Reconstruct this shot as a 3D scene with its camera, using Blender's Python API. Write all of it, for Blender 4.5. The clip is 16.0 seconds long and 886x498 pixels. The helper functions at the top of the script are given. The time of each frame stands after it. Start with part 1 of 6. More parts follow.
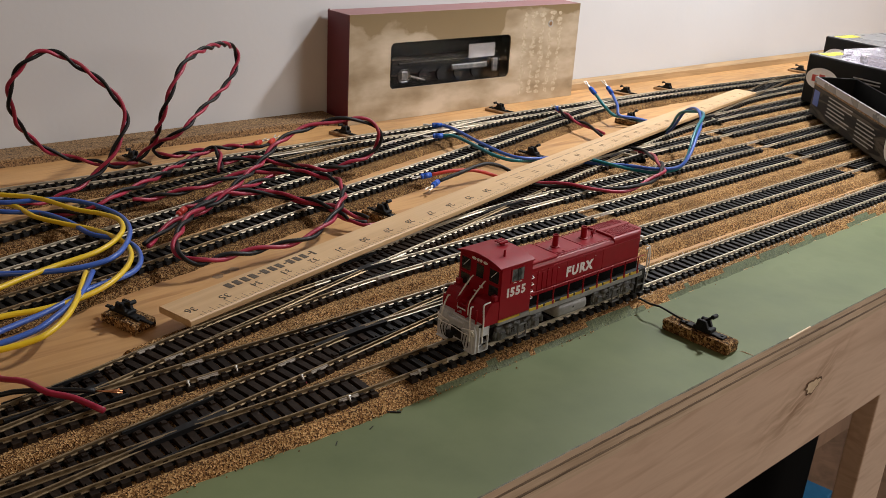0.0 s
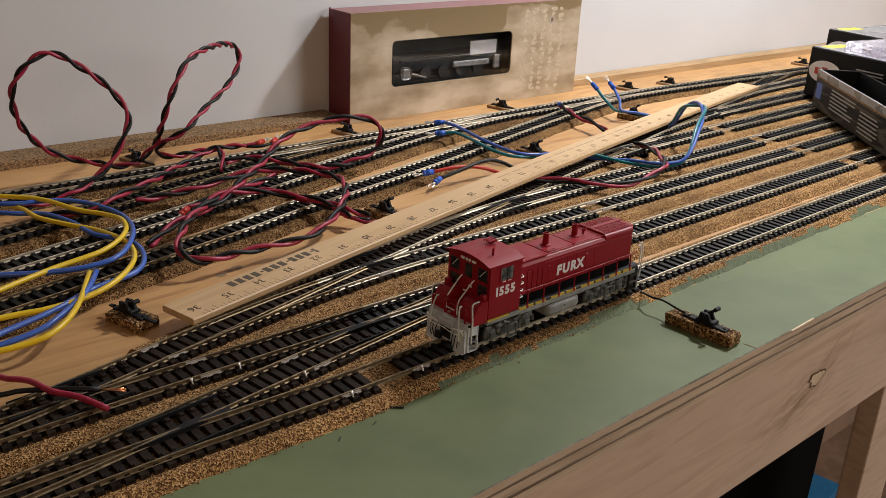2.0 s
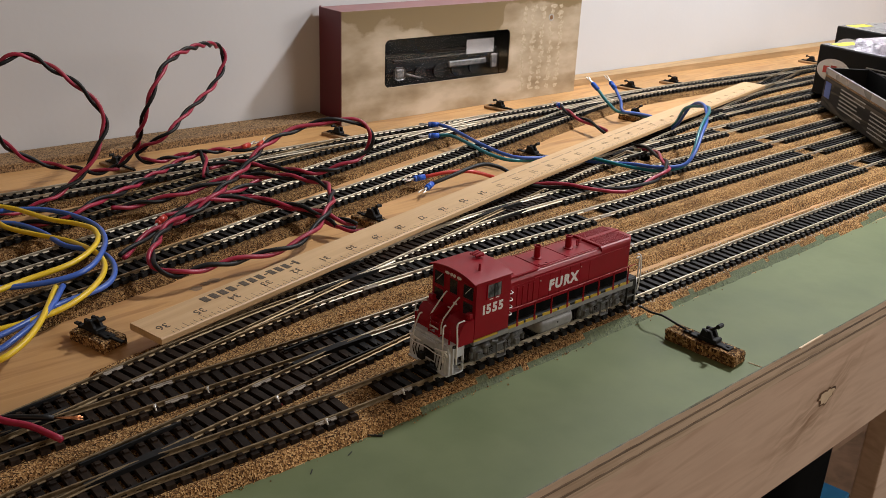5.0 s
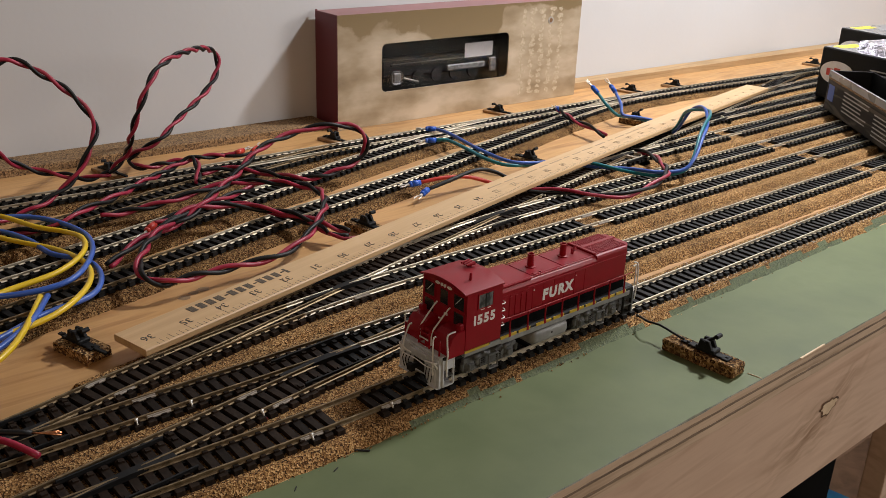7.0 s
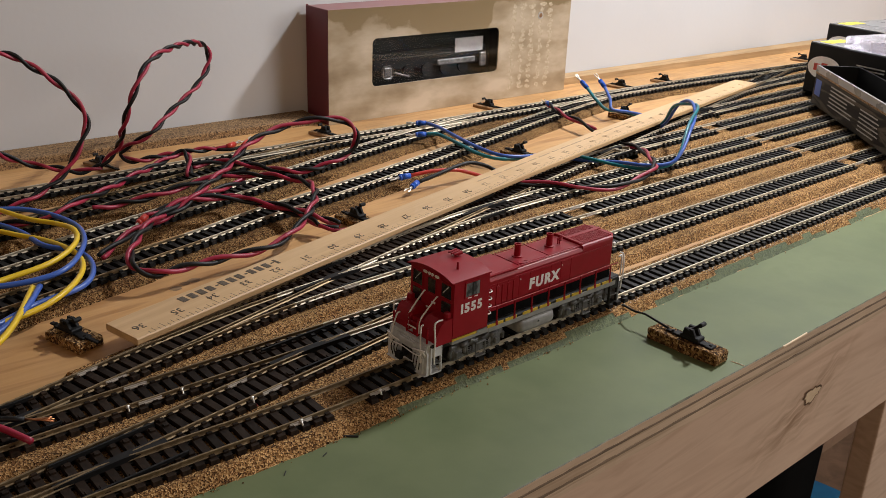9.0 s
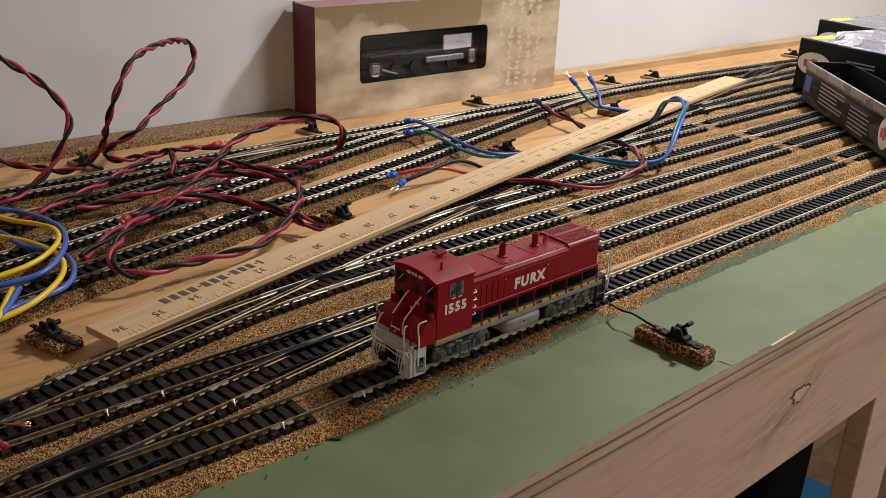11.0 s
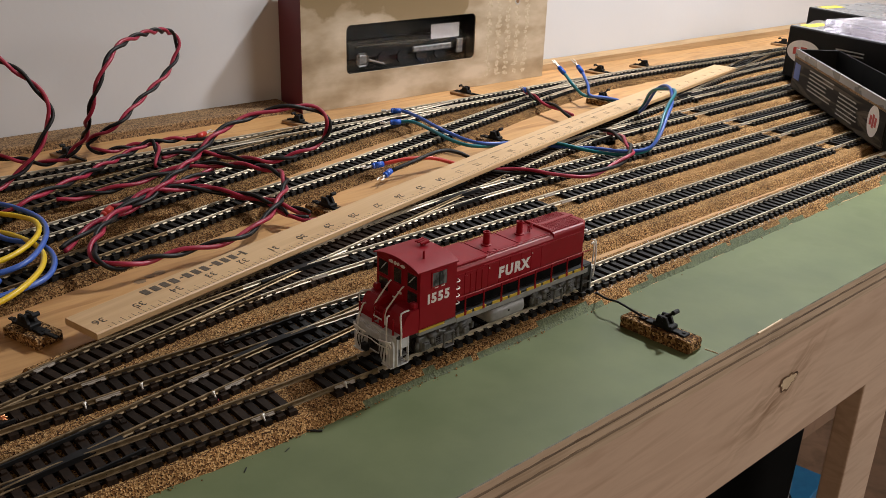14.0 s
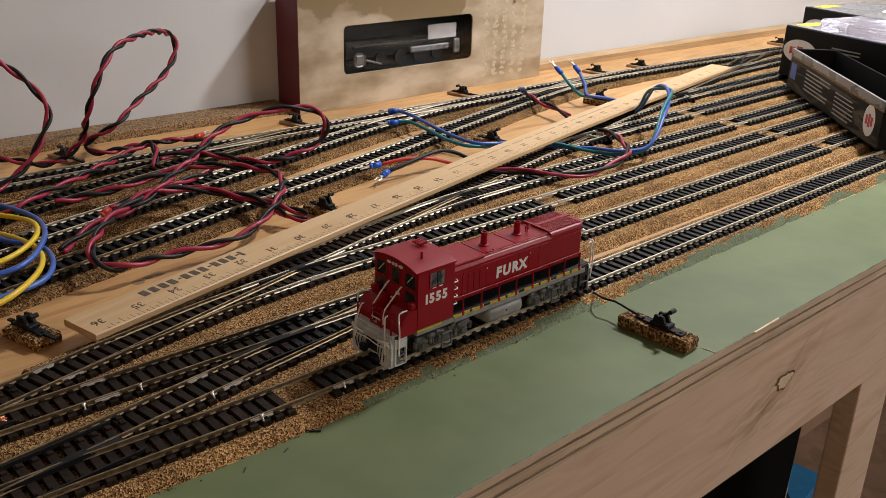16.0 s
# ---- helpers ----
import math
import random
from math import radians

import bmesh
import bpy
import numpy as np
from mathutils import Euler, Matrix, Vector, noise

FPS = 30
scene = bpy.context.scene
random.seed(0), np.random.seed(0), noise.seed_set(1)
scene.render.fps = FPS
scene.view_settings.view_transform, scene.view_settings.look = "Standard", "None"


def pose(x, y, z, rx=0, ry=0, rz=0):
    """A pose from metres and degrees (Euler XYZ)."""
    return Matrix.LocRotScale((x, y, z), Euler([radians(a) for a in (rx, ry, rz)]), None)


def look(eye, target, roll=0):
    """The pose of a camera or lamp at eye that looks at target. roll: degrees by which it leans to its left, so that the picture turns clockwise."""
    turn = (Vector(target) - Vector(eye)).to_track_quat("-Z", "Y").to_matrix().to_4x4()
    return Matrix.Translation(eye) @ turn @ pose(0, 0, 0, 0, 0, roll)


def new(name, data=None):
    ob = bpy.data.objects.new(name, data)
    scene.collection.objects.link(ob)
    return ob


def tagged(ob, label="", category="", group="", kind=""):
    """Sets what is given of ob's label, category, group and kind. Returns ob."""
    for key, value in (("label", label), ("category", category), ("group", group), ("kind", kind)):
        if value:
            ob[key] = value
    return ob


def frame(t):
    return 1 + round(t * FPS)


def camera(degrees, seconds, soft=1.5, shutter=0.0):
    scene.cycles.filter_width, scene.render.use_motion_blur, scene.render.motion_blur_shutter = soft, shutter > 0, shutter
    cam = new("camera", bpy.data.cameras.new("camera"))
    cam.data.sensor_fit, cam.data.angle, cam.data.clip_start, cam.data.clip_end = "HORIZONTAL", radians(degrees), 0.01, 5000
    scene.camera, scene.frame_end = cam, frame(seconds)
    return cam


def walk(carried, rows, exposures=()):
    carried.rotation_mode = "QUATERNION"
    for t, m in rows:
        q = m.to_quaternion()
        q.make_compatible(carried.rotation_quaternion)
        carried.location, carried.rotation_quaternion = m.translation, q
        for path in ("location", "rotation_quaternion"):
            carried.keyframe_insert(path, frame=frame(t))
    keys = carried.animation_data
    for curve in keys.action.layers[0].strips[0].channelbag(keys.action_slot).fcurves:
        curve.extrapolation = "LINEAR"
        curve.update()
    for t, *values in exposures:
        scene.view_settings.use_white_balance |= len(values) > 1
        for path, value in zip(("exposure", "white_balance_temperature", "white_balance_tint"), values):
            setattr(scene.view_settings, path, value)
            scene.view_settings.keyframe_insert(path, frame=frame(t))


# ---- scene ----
cam = camera(50.7, 16.0, soft=0.5)
PATH = [
    (0, (-0.266, -0.241, 0.259), (0.99, 1.126, -0.487), 3.5),
    (0.5, (-0.266, -0.243, 0.26), (0.986, 1.127, -0.486), 3.3),
    (1, (-0.269, -0.245, 0.259), (0.982, 1.126, -0.486), 3.1),
    (1.5, (-0.269, -0.245, 0.259), (0.981, 1.126, -0.488), 2.9),
    (2, (-0.265, -0.244, 0.258), (0.98, 1.13, -0.491), 2.7),
    (2.5, (-0.263, -0.244, 0.258), (0.98, 1.131, -0.493), 2.7),
    (3, (-0.263, -0.247, 0.26), (0.98, 1.13, -0.488), 2.7),
    (3.5, (-0.254, -0.244, 0.255), (0.987, 1.133, -0.496), 2.6),
    (4, (-0.247, -0.237, 0.255), (0.992, 1.139, -0.5), 2.6),
    (6.5, (-0.219, -0.221, 0.253), (1.006, 1.17, -0.497), 2.2),
    (7, (-0.219, -0.222, 0.253), (1.007, 1.169, -0.496), 2.2),
    (7.5, (-0.219, -0.226, 0.252), (1.01, 1.162, -0.499), 2.2),
    (8, (-0.222, -0.229, 0.252), (1.01, 1.155, -0.5), 2.3),
    (8.5, (-0.221, -0.229, 0.252), (1.013, 1.153, -0.501), 2.3),
    (9, (-0.222, -0.23, 0.252), (1.014, 1.15, -0.502), 2.3),
    (11.5, (-0.212, -0.229, 0.251), (1.033, 1.138, -0.51), 2.2),
    (12, (-0.211, -0.229, 0.25), (1.035, 1.137, -0.513), 2.2),
    (12.5, (-0.212, -0.228, 0.251), (1.033, 1.137, -0.514), 2.1),
    (13, (-0.21, -0.229, 0.25), (1.036, 1.133, -0.52), 2.1),
    (13.5, (-0.209, -0.23, 0.249), (1.038, 1.13, -0.523), 2.0),
    (14, (-0.207, -0.23, 0.248), (1.043, 1.126, -0.526), 2.0),
    (14.5, (-0.207, -0.23, 0.248), (1.045, 1.123, -0.528), 2.0),
    (15, (-0.207, -0.231, 0.249), (1.046, 1.122, -0.525), 1.9),
    (15.5, (-0.207, -0.23, 0.249), (1.047, 1.122, -0.524), 1.9),
    (16, (-0.208, -0.231, 0.249), (1.046, 1.122, -0.526), 1.9),
]
walk(cam, [(t, look(eye, target, roll)) for t, eye, target, roll in PATH])

# ---- light: a ceiling lamp over the far end of the bench and two added fills, the left one warmer ----
world = bpy.data.worlds.new("room_air")
scene.world = world
world.use_nodes = True
world.node_tree.nodes["Background"].inputs[0].default_value = (1.0, 0.95, 0.9, 1)
world.node_tree.nodes["Background"].inputs[1].default_value = 0.003
scene.view_settings.exposure = -0.08


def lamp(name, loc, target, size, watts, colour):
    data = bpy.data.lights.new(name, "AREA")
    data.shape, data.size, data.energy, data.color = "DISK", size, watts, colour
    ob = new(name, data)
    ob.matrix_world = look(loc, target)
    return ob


lamp("ceiling_lamp_light", (0.94, 0.18, 0.86), (0.85, 0.14, 0.0), 0.09, 15.0, (0.985, 0.985, 1.0))
# two unseen fills, added to brighten the board front and the loco nose
lamp("front_fill_light", (1.60, -1.15, 0.70), (0.6, 0.0, -0.05), 0.80, 17.0, (1.0, 0.95, 0.915))
lamp("side_fill_light", (-1.45, -1.65, 0.85), (0.2, 0.05, -0.05), 0.60, 9.5, (1.0, 0.70, 0.46))

# ---- materials ----


def material(name, stops, scale=200.0, detail=4.0, rough=(0.5, 0.7), metal=0.0, bump=0.0, bump_scale=None, stretch=(1, 1, 1), kind="noise",
             distort=0.0, big=0.0, big_scale=8.0, per_object=0.0, coat=0.0, spec=0.5):
    """stops: (place, colour) along a grain pattern; big: darkening or lightening in large soft stains; bump in metres."""
    m = bpy.data.materials.new(name)
    m.use_nodes = True
    nt = m.node_tree
    n, l = nt.nodes, nt.links
    b = n["Principled BSDF"]
    b.inputs["Metallic"].default_value = metal
    b.inputs["Coat Weight"].default_value = coat
    b.inputs["Specular IOR Level"].default_value = spec
    tc = n.new("ShaderNodeTexCoord")
    mp = n.new("ShaderNodeMapping")
    mp.inputs["Scale"].default_value = stretch
    l.new(tc.outputs["Object"], mp.inputs["Vector"])
    if kind == "voronoi":
        t = n.new("ShaderNodeTexVoronoi")
        t.inputs["Scale"].default_value = scale
        sep = n.new("ShaderNodeSeparateColor")
        l.new(t.outputs["Color"], sep.inputs[0])
        fac, height = sep.outputs[0], t.outputs["Distance"]
    else:
        t = n.new("ShaderNodeTexNoise")
        t.inputs["Scale"].default_value = scale
        t.inputs["Detail"].default_value = detail
        t.inputs["Distortion"].default_value = distort
        fac = height = t.outputs["Fac"]
    l.new(mp.outputs[0], t.inputs["Vector"])
    ramp = n.new("ShaderNodeValToRGB")
    while len(ramp.color_ramp.elements) < len(stops):
        ramp.color_ramp.elements.new(0.5)
    for e, (p, c) in zip(ramp.color_ramp.elements, stops):
        e.position, e.color = p, (*c, 1)
    l.new(fac, ramp.inputs[0])
    colour = ramp.outputs[0]
    if big:
        t2 = n.new("ShaderNodeTexNoise")
        t2.inputs["Scale"].default_value = big_scale
        t2.inputs["Detail"].default_value = 3
        l.new(tc.outputs["Object"], t2.inputs["Vector"])
        mr = n.new("ShaderNodeMapRange")
        mr.inputs[1].default_value, mr.inputs[2].default_value = 0.3, 0.7
        mr.inputs[3].default_value, mr.inputs[4].default_value = 1 - big, 1 + big
        l.new(t2.outputs["Fac"], mr.inputs[0])
        mx = n.new("ShaderNodeVectorMath")
        mx.operation = "SCALE"
        l.new(colour, mx.inputs[0])
        l.new(mr.outputs[0], mx.inputs["Scale"])
        colour = mx.outputs[0]
    if per_object:
        oi = n.new("ShaderNodeObjectInfo")
        mr = n.new("ShaderNodeMapRange")
        mr.inputs[3].default_value, mr.inputs[4].default_value = 1 - per_object, 1 + per_object
        l.new(oi.outputs["Random"], mr.inputs[0])
        mx = n.new("ShaderNodeVectorMath")
        mx.operation = "SCALE"
        l.new(colour, mx.inputs[0])
        l.new(mr.outputs[0], mx.inputs["Scale"])
        colour = mx.outputs[0]
    l.new(colour, b.inputs["Base Color"])
    mr = n.new("ShaderNodeMapRange")
    mr.inputs[3].default_value, mr.inputs[4].default_value = rough
    l.new(fac, mr.inputs[0])
    l.new(mr.outputs[0], b.inputs["Roughness"])
    if bump:
        bp = n.new("ShaderNodeBump")
        bp.inputs["Strength"].default_value = 0.8
        bp.inputs["Distance"].default_value = bump
        if bump_scale:
            t3 = n.new("ShaderNodeTexNoise")
            t3.inputs["Scale"].default_value = bump_scale
            t3.inputs["Detail"].default_value = 3
            l.new(mp.outputs[0], t3.inputs["Vector"])
            height = t3.outputs["Fac"]
        l.new(height, bp.inputs["Height"])
        l.new(bp.outputs[0], b.inputs["Normal"])
    return m


WOOD_PLY = material("plywood_veneer", [(0.28, (0.33, 0.148, 0.044)), (0.5, (0.57, 0.322, 0.130)), (0.72, (0.46, 0.236, 0.083))], 22, 6, (0.4, 0.6),
                    stretch=(0.35, 3.0, 3.0), distort=1.2, big=0.22, big_scale=7, bump=0.0001)
WOOD_EDGE = material("plywood_edge", [(0.35, (0.44, 0.31, 0.20)), (0.5, (0.62, 0.465, 0.325)), (0.65, (0.52, 0.375, 0.25))], 60, 4, (0.6, 0.8),
                     stretch=(0.15, 1, 4.0), distort=0.4, big=0.12, bump=0.0004)
WOOD_BOARD = material("pine_board", [(0.30, (0.54, 0.365, 0.255)), (0.52, (0.66, 0.475, 0.345)), (0.72, (0.58, 0.40, 0.285))], 22, 5, (0.5, 0.7),
                      stretch=(0.3, 1, 2.6), distort=1.6, big=0.10, big_scale=5, bump=0.00005, spec=0.3)
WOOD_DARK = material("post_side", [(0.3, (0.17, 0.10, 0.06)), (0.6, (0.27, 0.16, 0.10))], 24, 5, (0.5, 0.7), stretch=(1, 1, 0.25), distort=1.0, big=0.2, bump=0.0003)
VENEER = material("dark_inner_ply", [(0.35, (0.13, 0.085, 0.05)), (0.55, (0.25, 0.175, 0.11)), (0.7, (0.17, 0.115, 0.07))], 80, 4, (0.6, 0.8), stretch=(0.1, 1, 3), distort=0.8, bump=0.0004)
KNOT_PALE = material("pale_knot_wood", [(0.3, (0.62, 0.46, 0.29)), (0.7, (0.74, 0.57, 0.38))], 200, 4, (0.55, 0.7), bump=0.0001)


def knotted(base):
    """The pine board's wood again, with brown streaks spreading from its one knot."""
    m = base.copy()
    m.name = "knotted_pine_board"
    n, l = m.node_tree.nodes, m.node_tree.links
    bs = n["Principled BSDF"]
    src = bs.inputs["Base Color"].links[0].from_socket
    tc = n.new("ShaderNodeTexCoord")
    warp = n.new("ShaderNodeTexNoise")
    warp.inputs["Scale"].default_value = 26
    l.new(tc.outputs["Object"], warp.inputs["Vector"])
    sc = n.new("ShaderNodeVectorMath")
    sc.operation = "SCALE"
    sc.inputs["Scale"].default_value = 0.03
    l.new(warp.outputs["Color"], sc.inputs[0])
    add = n.new("ShaderNodeVectorMath")
    l.new(tc.outputs["Object"], add.inputs[0])
    l.new(sc.outputs[0], add.inputs[1])
    mp = n.new("ShaderNodeMapping")
    mp.vector_type = "TEXTURE"
    mp.inputs["Location"].default_value = (0.300 + 0.015, 0.0175, -0.060 + 0.015)
    mp.inputs["Rotation"].default_value = (0, radians(-22), 0)
    mp.inputs["Scale"].default_value = (0.085, 1.0, 0.032)
    l.new(add.outputs[0], mp.inputs["Vector"])
    ln = n.new("ShaderNodeVectorMath")
    ln.operation = "LENGTH"
    l.new(mp.outputs[0], ln.inputs[0])
    near = n.new("ShaderNodeMapRange")
    near.interpolation_type = "SMOOTHSTEP"
    near.inputs[1].default_value, near.inputs[2].default_value = 0.0, 1.0
    near.inputs[3].default_value, near.inputs[4].default_value = 1.0, 0.0
    l.new(ln.outputs["Value"], near.inputs[0])
    grain = n.new("ShaderNodeTexNoise")
    grain.inputs["Scale"].default_value = 2.2
    grain.inputs["Detail"].default_value = 6
    gm = n.new("ShaderNodeMapping")
    gm.inputs["Scale"].default_value = (1, 1, 3.0)
    l.new(mp.outputs[0], gm.inputs["Vector"])
    l.new(gm.outputs[0], grain.inputs["Vector"])
    gr = n.new("ShaderNodeMapRange")
    gr.inputs[1].default_value, gr.inputs[2].default_value = 0.38, 0.66
    l.new(grain.outputs["Fac"], gr.inputs[0])
    mul = n.new("ShaderNodeMath")
    mul.operation = "MULTIPLY"
    l.new(near.outputs[0], mul.inputs[0])
    l.new(gr.outputs[0], mul.inputs[1])
    mix = n.new("ShaderNodeMix")
    mix.data_type = "RGBA"
    l.new(mul.outputs[0], mix.inputs[0])
    l.new(src, mix.inputs[6])
    mix.inputs[7].default_value = (0.31, 0.185, 0.105, 1)
    l.new(mix.outputs[2], bs.inputs["Base Color"])
    return m


KNOT_BOARD = knotted(WOOD_BOARD)
KNOT_BROWN = material("knot_ring_brown", [(0.35, (0.07, 0.034, 0.014)), (0.65, (0.22, 0.12, 0.06))], 300, 4, (0.6, 0.8))
WOOD_STICK = material("yardstick_wood", [(0.3, (0.50, 0.315, 0.155)), (0.55, (0.60, 0.40, 0.21)), (0.75, (0.54, 0.345, 0.178))], 60, 5, (0.35, 0.5),
                      stretch=(0.12, 2.5, 2.5), distort=0.5, big=0.06, bump=0.00005)
GREEN = material("green_paint", [(0.3, (0.108, 0.138, 0.060)), (0.6, (0.140, 0.170, 0.078)), (0.8, (0.121, 0.152, 0.067))], 25, 6, (0.48, 0.66), big=0.14, big_scale=9,
                 bump=0.0002, bump_scale=60, spec=0.3)
CORK = material("cork", [(0.05, (0.036, 0.015, 0.005)), (0.30, (0.158, 0.073, 0.023)), (0.65, (0.335, 0.179, 0.064)), (0.95, (0.58, 0.37, 0.168))], 1500, 2, (0.85, 0.98),
                kind="voronoi", bump=0.0008, big=0.22, big_scale=30, spec=0.2)
STAIN = material("grey_brown_stain", [(0.3, (0.20, 0.125, 0.065)), (0.7, (0.33, 0.21, 0.11))], 300, 4, (0.5, 0.7))
TAN_PAD = material("tan_pad_board", [(0.3, (0.20, 0.105, 0.042)), (0.7, (0.36, 0.21, 0.095))], 300, 4, (0.6, 0.8), stretch=(0.3, 1, 1), bump=0.0002)
STRIP_WOOD = material("tan_strip_wood", [(0.3, (0.30, 0.185, 0.085)), (0.55, (0.45, 0.295, 0.15)), (0.75, (0.37, 0.235, 0.115))], 60, 5, (0.5, 0.7), stretch=(0.12, 1.5, 2.5), distort=0.6, big=0.12, bump=0.0002)
# darker copy of CORK: the left yard's dimmer light put into its colour
CORK_DIM = material("dim_brown_cork", [(0.05, (0.026, 0.012, 0.0042)), (0.30, (0.100, 0.046, 0.015)), (0.65, (0.205, 0.107, 0.039)), (0.95, (0.38, 0.235, 0.10))], 1250, 2, (0.85, 0.98), kind="voronoi", bump=0.0011, big=0.25, big_scale=30, spec=0.15)
CORK_PAD = material("dark_cork_pad", [(0.05, (0.025, 0.012, 0.005)), (0.35, (0.11, 0.053, 0.020)), (0.65, (0.24, 0.130, 0.050)), (0.95, (0.45, 0.29, 0.135))], 900, 2, (0.85, 0.98), kind="voronoi", bump=0.0012, big=0.2, big_scale=60, spec=0.2)
GREEN_EDGE = material("dark_green_paint_edge", [(0.35, (0.03, 0.036, 0.02)), (0.65, (0.16, 0.15, 0.09))], 120, 3, (0.5, 0.7))
GREEN_CORK = material("green_painted_cork", [(0.1, (0.070, 0.090, 0.042)), (0.6, (0.110, 0.138, 0.066)), (0.9, (0.135, 0.165, 0.083))], 800, 2, (0.6, 0.8), kind="voronoi", bump=0.0006, big=0.15, big_scale=30)
CORK_DARK = material("pressed_cork_strip", [(0.05, (0.07, 0.036, 0.015)), (0.4, (0.21, 0.120, 0.052)), (0.95, (0.36, 0.225, 0.11))], 900, 2, (0.8, 0.95), kind="voronoi", bump=0.0008)
TIE = material("tie_plastic", [(0.3, (0.004, 0.0038, 0.0038)), (0.7, (0.009, 0.0085, 0.008))], 600, 3, (0.5, 0.65), per_object=0.3, bump=0.0001, spec=0.22)
TIE_OLD = material("brown_black_tie", [(0.3, (0.009, 0.0055, 0.004)), (0.7, (0.024, 0.0145, 0.009))], 500, 3, (0.6, 0.75), per_object=0.4, bump=0.0001, spec=0.15)
RAIL = material("nickel_rail", [(0.3, (0.46, 0.40, 0.30)), (0.7, (0.60, 0.53, 0.42))], 300, 3, (0.46, 0.60), metal=0.8, big=0.2, big_scale=25)
RAIL_OLD = material("tarnished_rail", [(0.3, (0.15, 0.105, 0.058)), (0.7, (0.28, 0.205, 0.118))], 300, 3, (0.42, 0.6), metal=0.75, big=0.25, big_scale=25)
JOINER = material("rail_joiner_metal", [(0.3, (0.26, 0.225, 0.19)), (0.7, (0.40, 0.36, 0.31))], 800, 3, (0.55, 0.7), metal=0.15)
BLACK_MATT = material("walkway_shade_black", [(0.3, (0.003, 0.003, 0.0032)), (0.7, (0.005, 0.005, 0.0052))], 400, 2, (0.8, 0.9), spec=0.06)
BLACK = material("black_plastic", [(0.3, (0.004, 0.004, 0.0045)), (0.7, (0.008, 0.008, 0.009))], 400, 2, (0.55, 0.7), bump=0.00005, spec=0.25)
WALL = material("wall_paint", [(0.3, (0.575, 0.570, 0.578)), (0.7, (0.605, 0.600, 0.608))], 6, 4, (0.65, 0.8), bump=0.00012, bump_scale=160, spec=0.3)
UNSEEN_WALL = material("unseen_wall_grey", [(0.3, (0.20, 0.19, 0.18)), (0.7, (0.28, 0.265, 0.25))], 5, 4, (0.7, 0.9), big=0.15, big_scale=1.5, bump=0.001)
FLOOR = material("concrete_floor", [(0.3, (0.16, 0.15, 0.14)), (0.7, (0.26, 0.25, 0.23))], 5, 6, (0.6, 0.8), big=0.2, big_scale=2, bump=0.001)
RED_WIRE = material("red_insulation", [(0.3, (0.25, 0.013, 0.036)), (0.7, (0.34, 0.020, 0.052))], 120, 2, (0.34, 0.46), spec=0.4)
BLACK_WIRE = material("black_insulation", [(0.3, (0.0035, 0.0035, 0.004)), (0.7, (0.007, 0.0066, 0.007))], 120, 2, (0.4, 0.55), spec=0.28)
YELLOW_WIRE = material("yellow_insulation", [(0.3, (0.62, 0.41, 0.008)), (0.7, (0.72, 0.49, 0.016))], 60, 2, (0.32, 0.42))
BLUE_WIRE = material("blue_insulation", [(0.3, (0.030, 0.085, 0.36)), (0.7, (0.045, 0.115, 0.44))], 60, 2, (0.3, 0.42))
TEAL_WIRE = material("teal_insulation", [(0.3, (0.006, 0.13, 0.165)), (0.7, (0.010, 0.175, 0.215))], 60, 2, (0.25, 0.38))
BLUE_CRIMP = material("blue_crimp_sleeve", [(0.3, (0.012, 0.075, 0.42)), (0.7, (0.02, 0.10, 0.52))], 200, 2, (0.2, 0.35))
RED_CRIMP = material("red_crimp_sleeve", [(0.3, (0.42, 0.03, 0.02)), (0.7, (0.52, 0.045, 0.03))], 200, 2, (0.25, 0.4))
TIN = material("tinned_metal", [(0.3, (0.55, 0.53, 0.50)), (0.7, (0.70, 0.68, 0.65))], 500, 2, (0.35, 0.5), metal=0.8)
COPPER = material("bare_copper", [(0.3, (0.55, 0.22, 0.10)), (0.7, (0.75, 0.36, 0.18))], 800, 2, (0.25, 0.4), metal=1.0)
INK = material("black_ink", [(0.3, (0.035, 0.026, 0.018)), (0.7, (0.13, 0.095, 0.06))], 900, 2, (0.5, 0.7))
LOCO_RED = material("maroon_loco_paint", [(0.3, (0.235, 0.0035, 0.0105)), (0.7, (0.275, 0.0045, 0.0135))], 150, 3, (0.38, 0.50), bump=0.00002, bump_scale=900, spec=0.25)
LOCO_GREY = material("grey_loco_paint", [(0.3, (0.10, 0.103, 0.106)), (0.7, (0.155, 0.158, 0.162))], 250, 3, (0.4, 0.55), big=0.2, big_scale=60)
PILOT_GREY = material("pale_grey_loco_paint", [(0.3, (0.43, 0.445, 0.47)), (0.7, (0.57, 0.585, 0.61))], 250, 3, (0.4, 0.5), big=0.1, big_scale=60)
TRUCK_GREY = material("dark_grey_truck_paint", [(0.3, (0.035, 0.036, 0.038)), (0.7, (0.15, 0.152, 0.155))], 350, 3, (0.4, 0.55), big=0.3, big_scale=120)
LOCO_DARK = material("dark_underframe", [(0.3, (0.009, 0.009, 0.009)), (0.7, (0.018, 0.018, 0.017))], 300, 3, (0.5, 0.7), spec=0.3)
LOCO_YELLOW = material("yellow_stripe_paint", [(0.3, (0.50, 0.34, 0.03)), (0.7, (0.58, 0.40, 0.04))], 300, 2, (0.4, 0.5))
WHITE_PAINT = material("white_paint", [(0.3, (0.74, 0.73, 0.72)), (0.7, (0.80, 0.79, 0.78))], 400, 2, (0.35, 0.5))
WHEEL_METAL = material("wheel_metal", [(0.3, (0.06, 0.058, 0.055)), (0.7, (0.13, 0.125, 0.12))], 400, 2, (0.3, 0.45), metal=0.9)
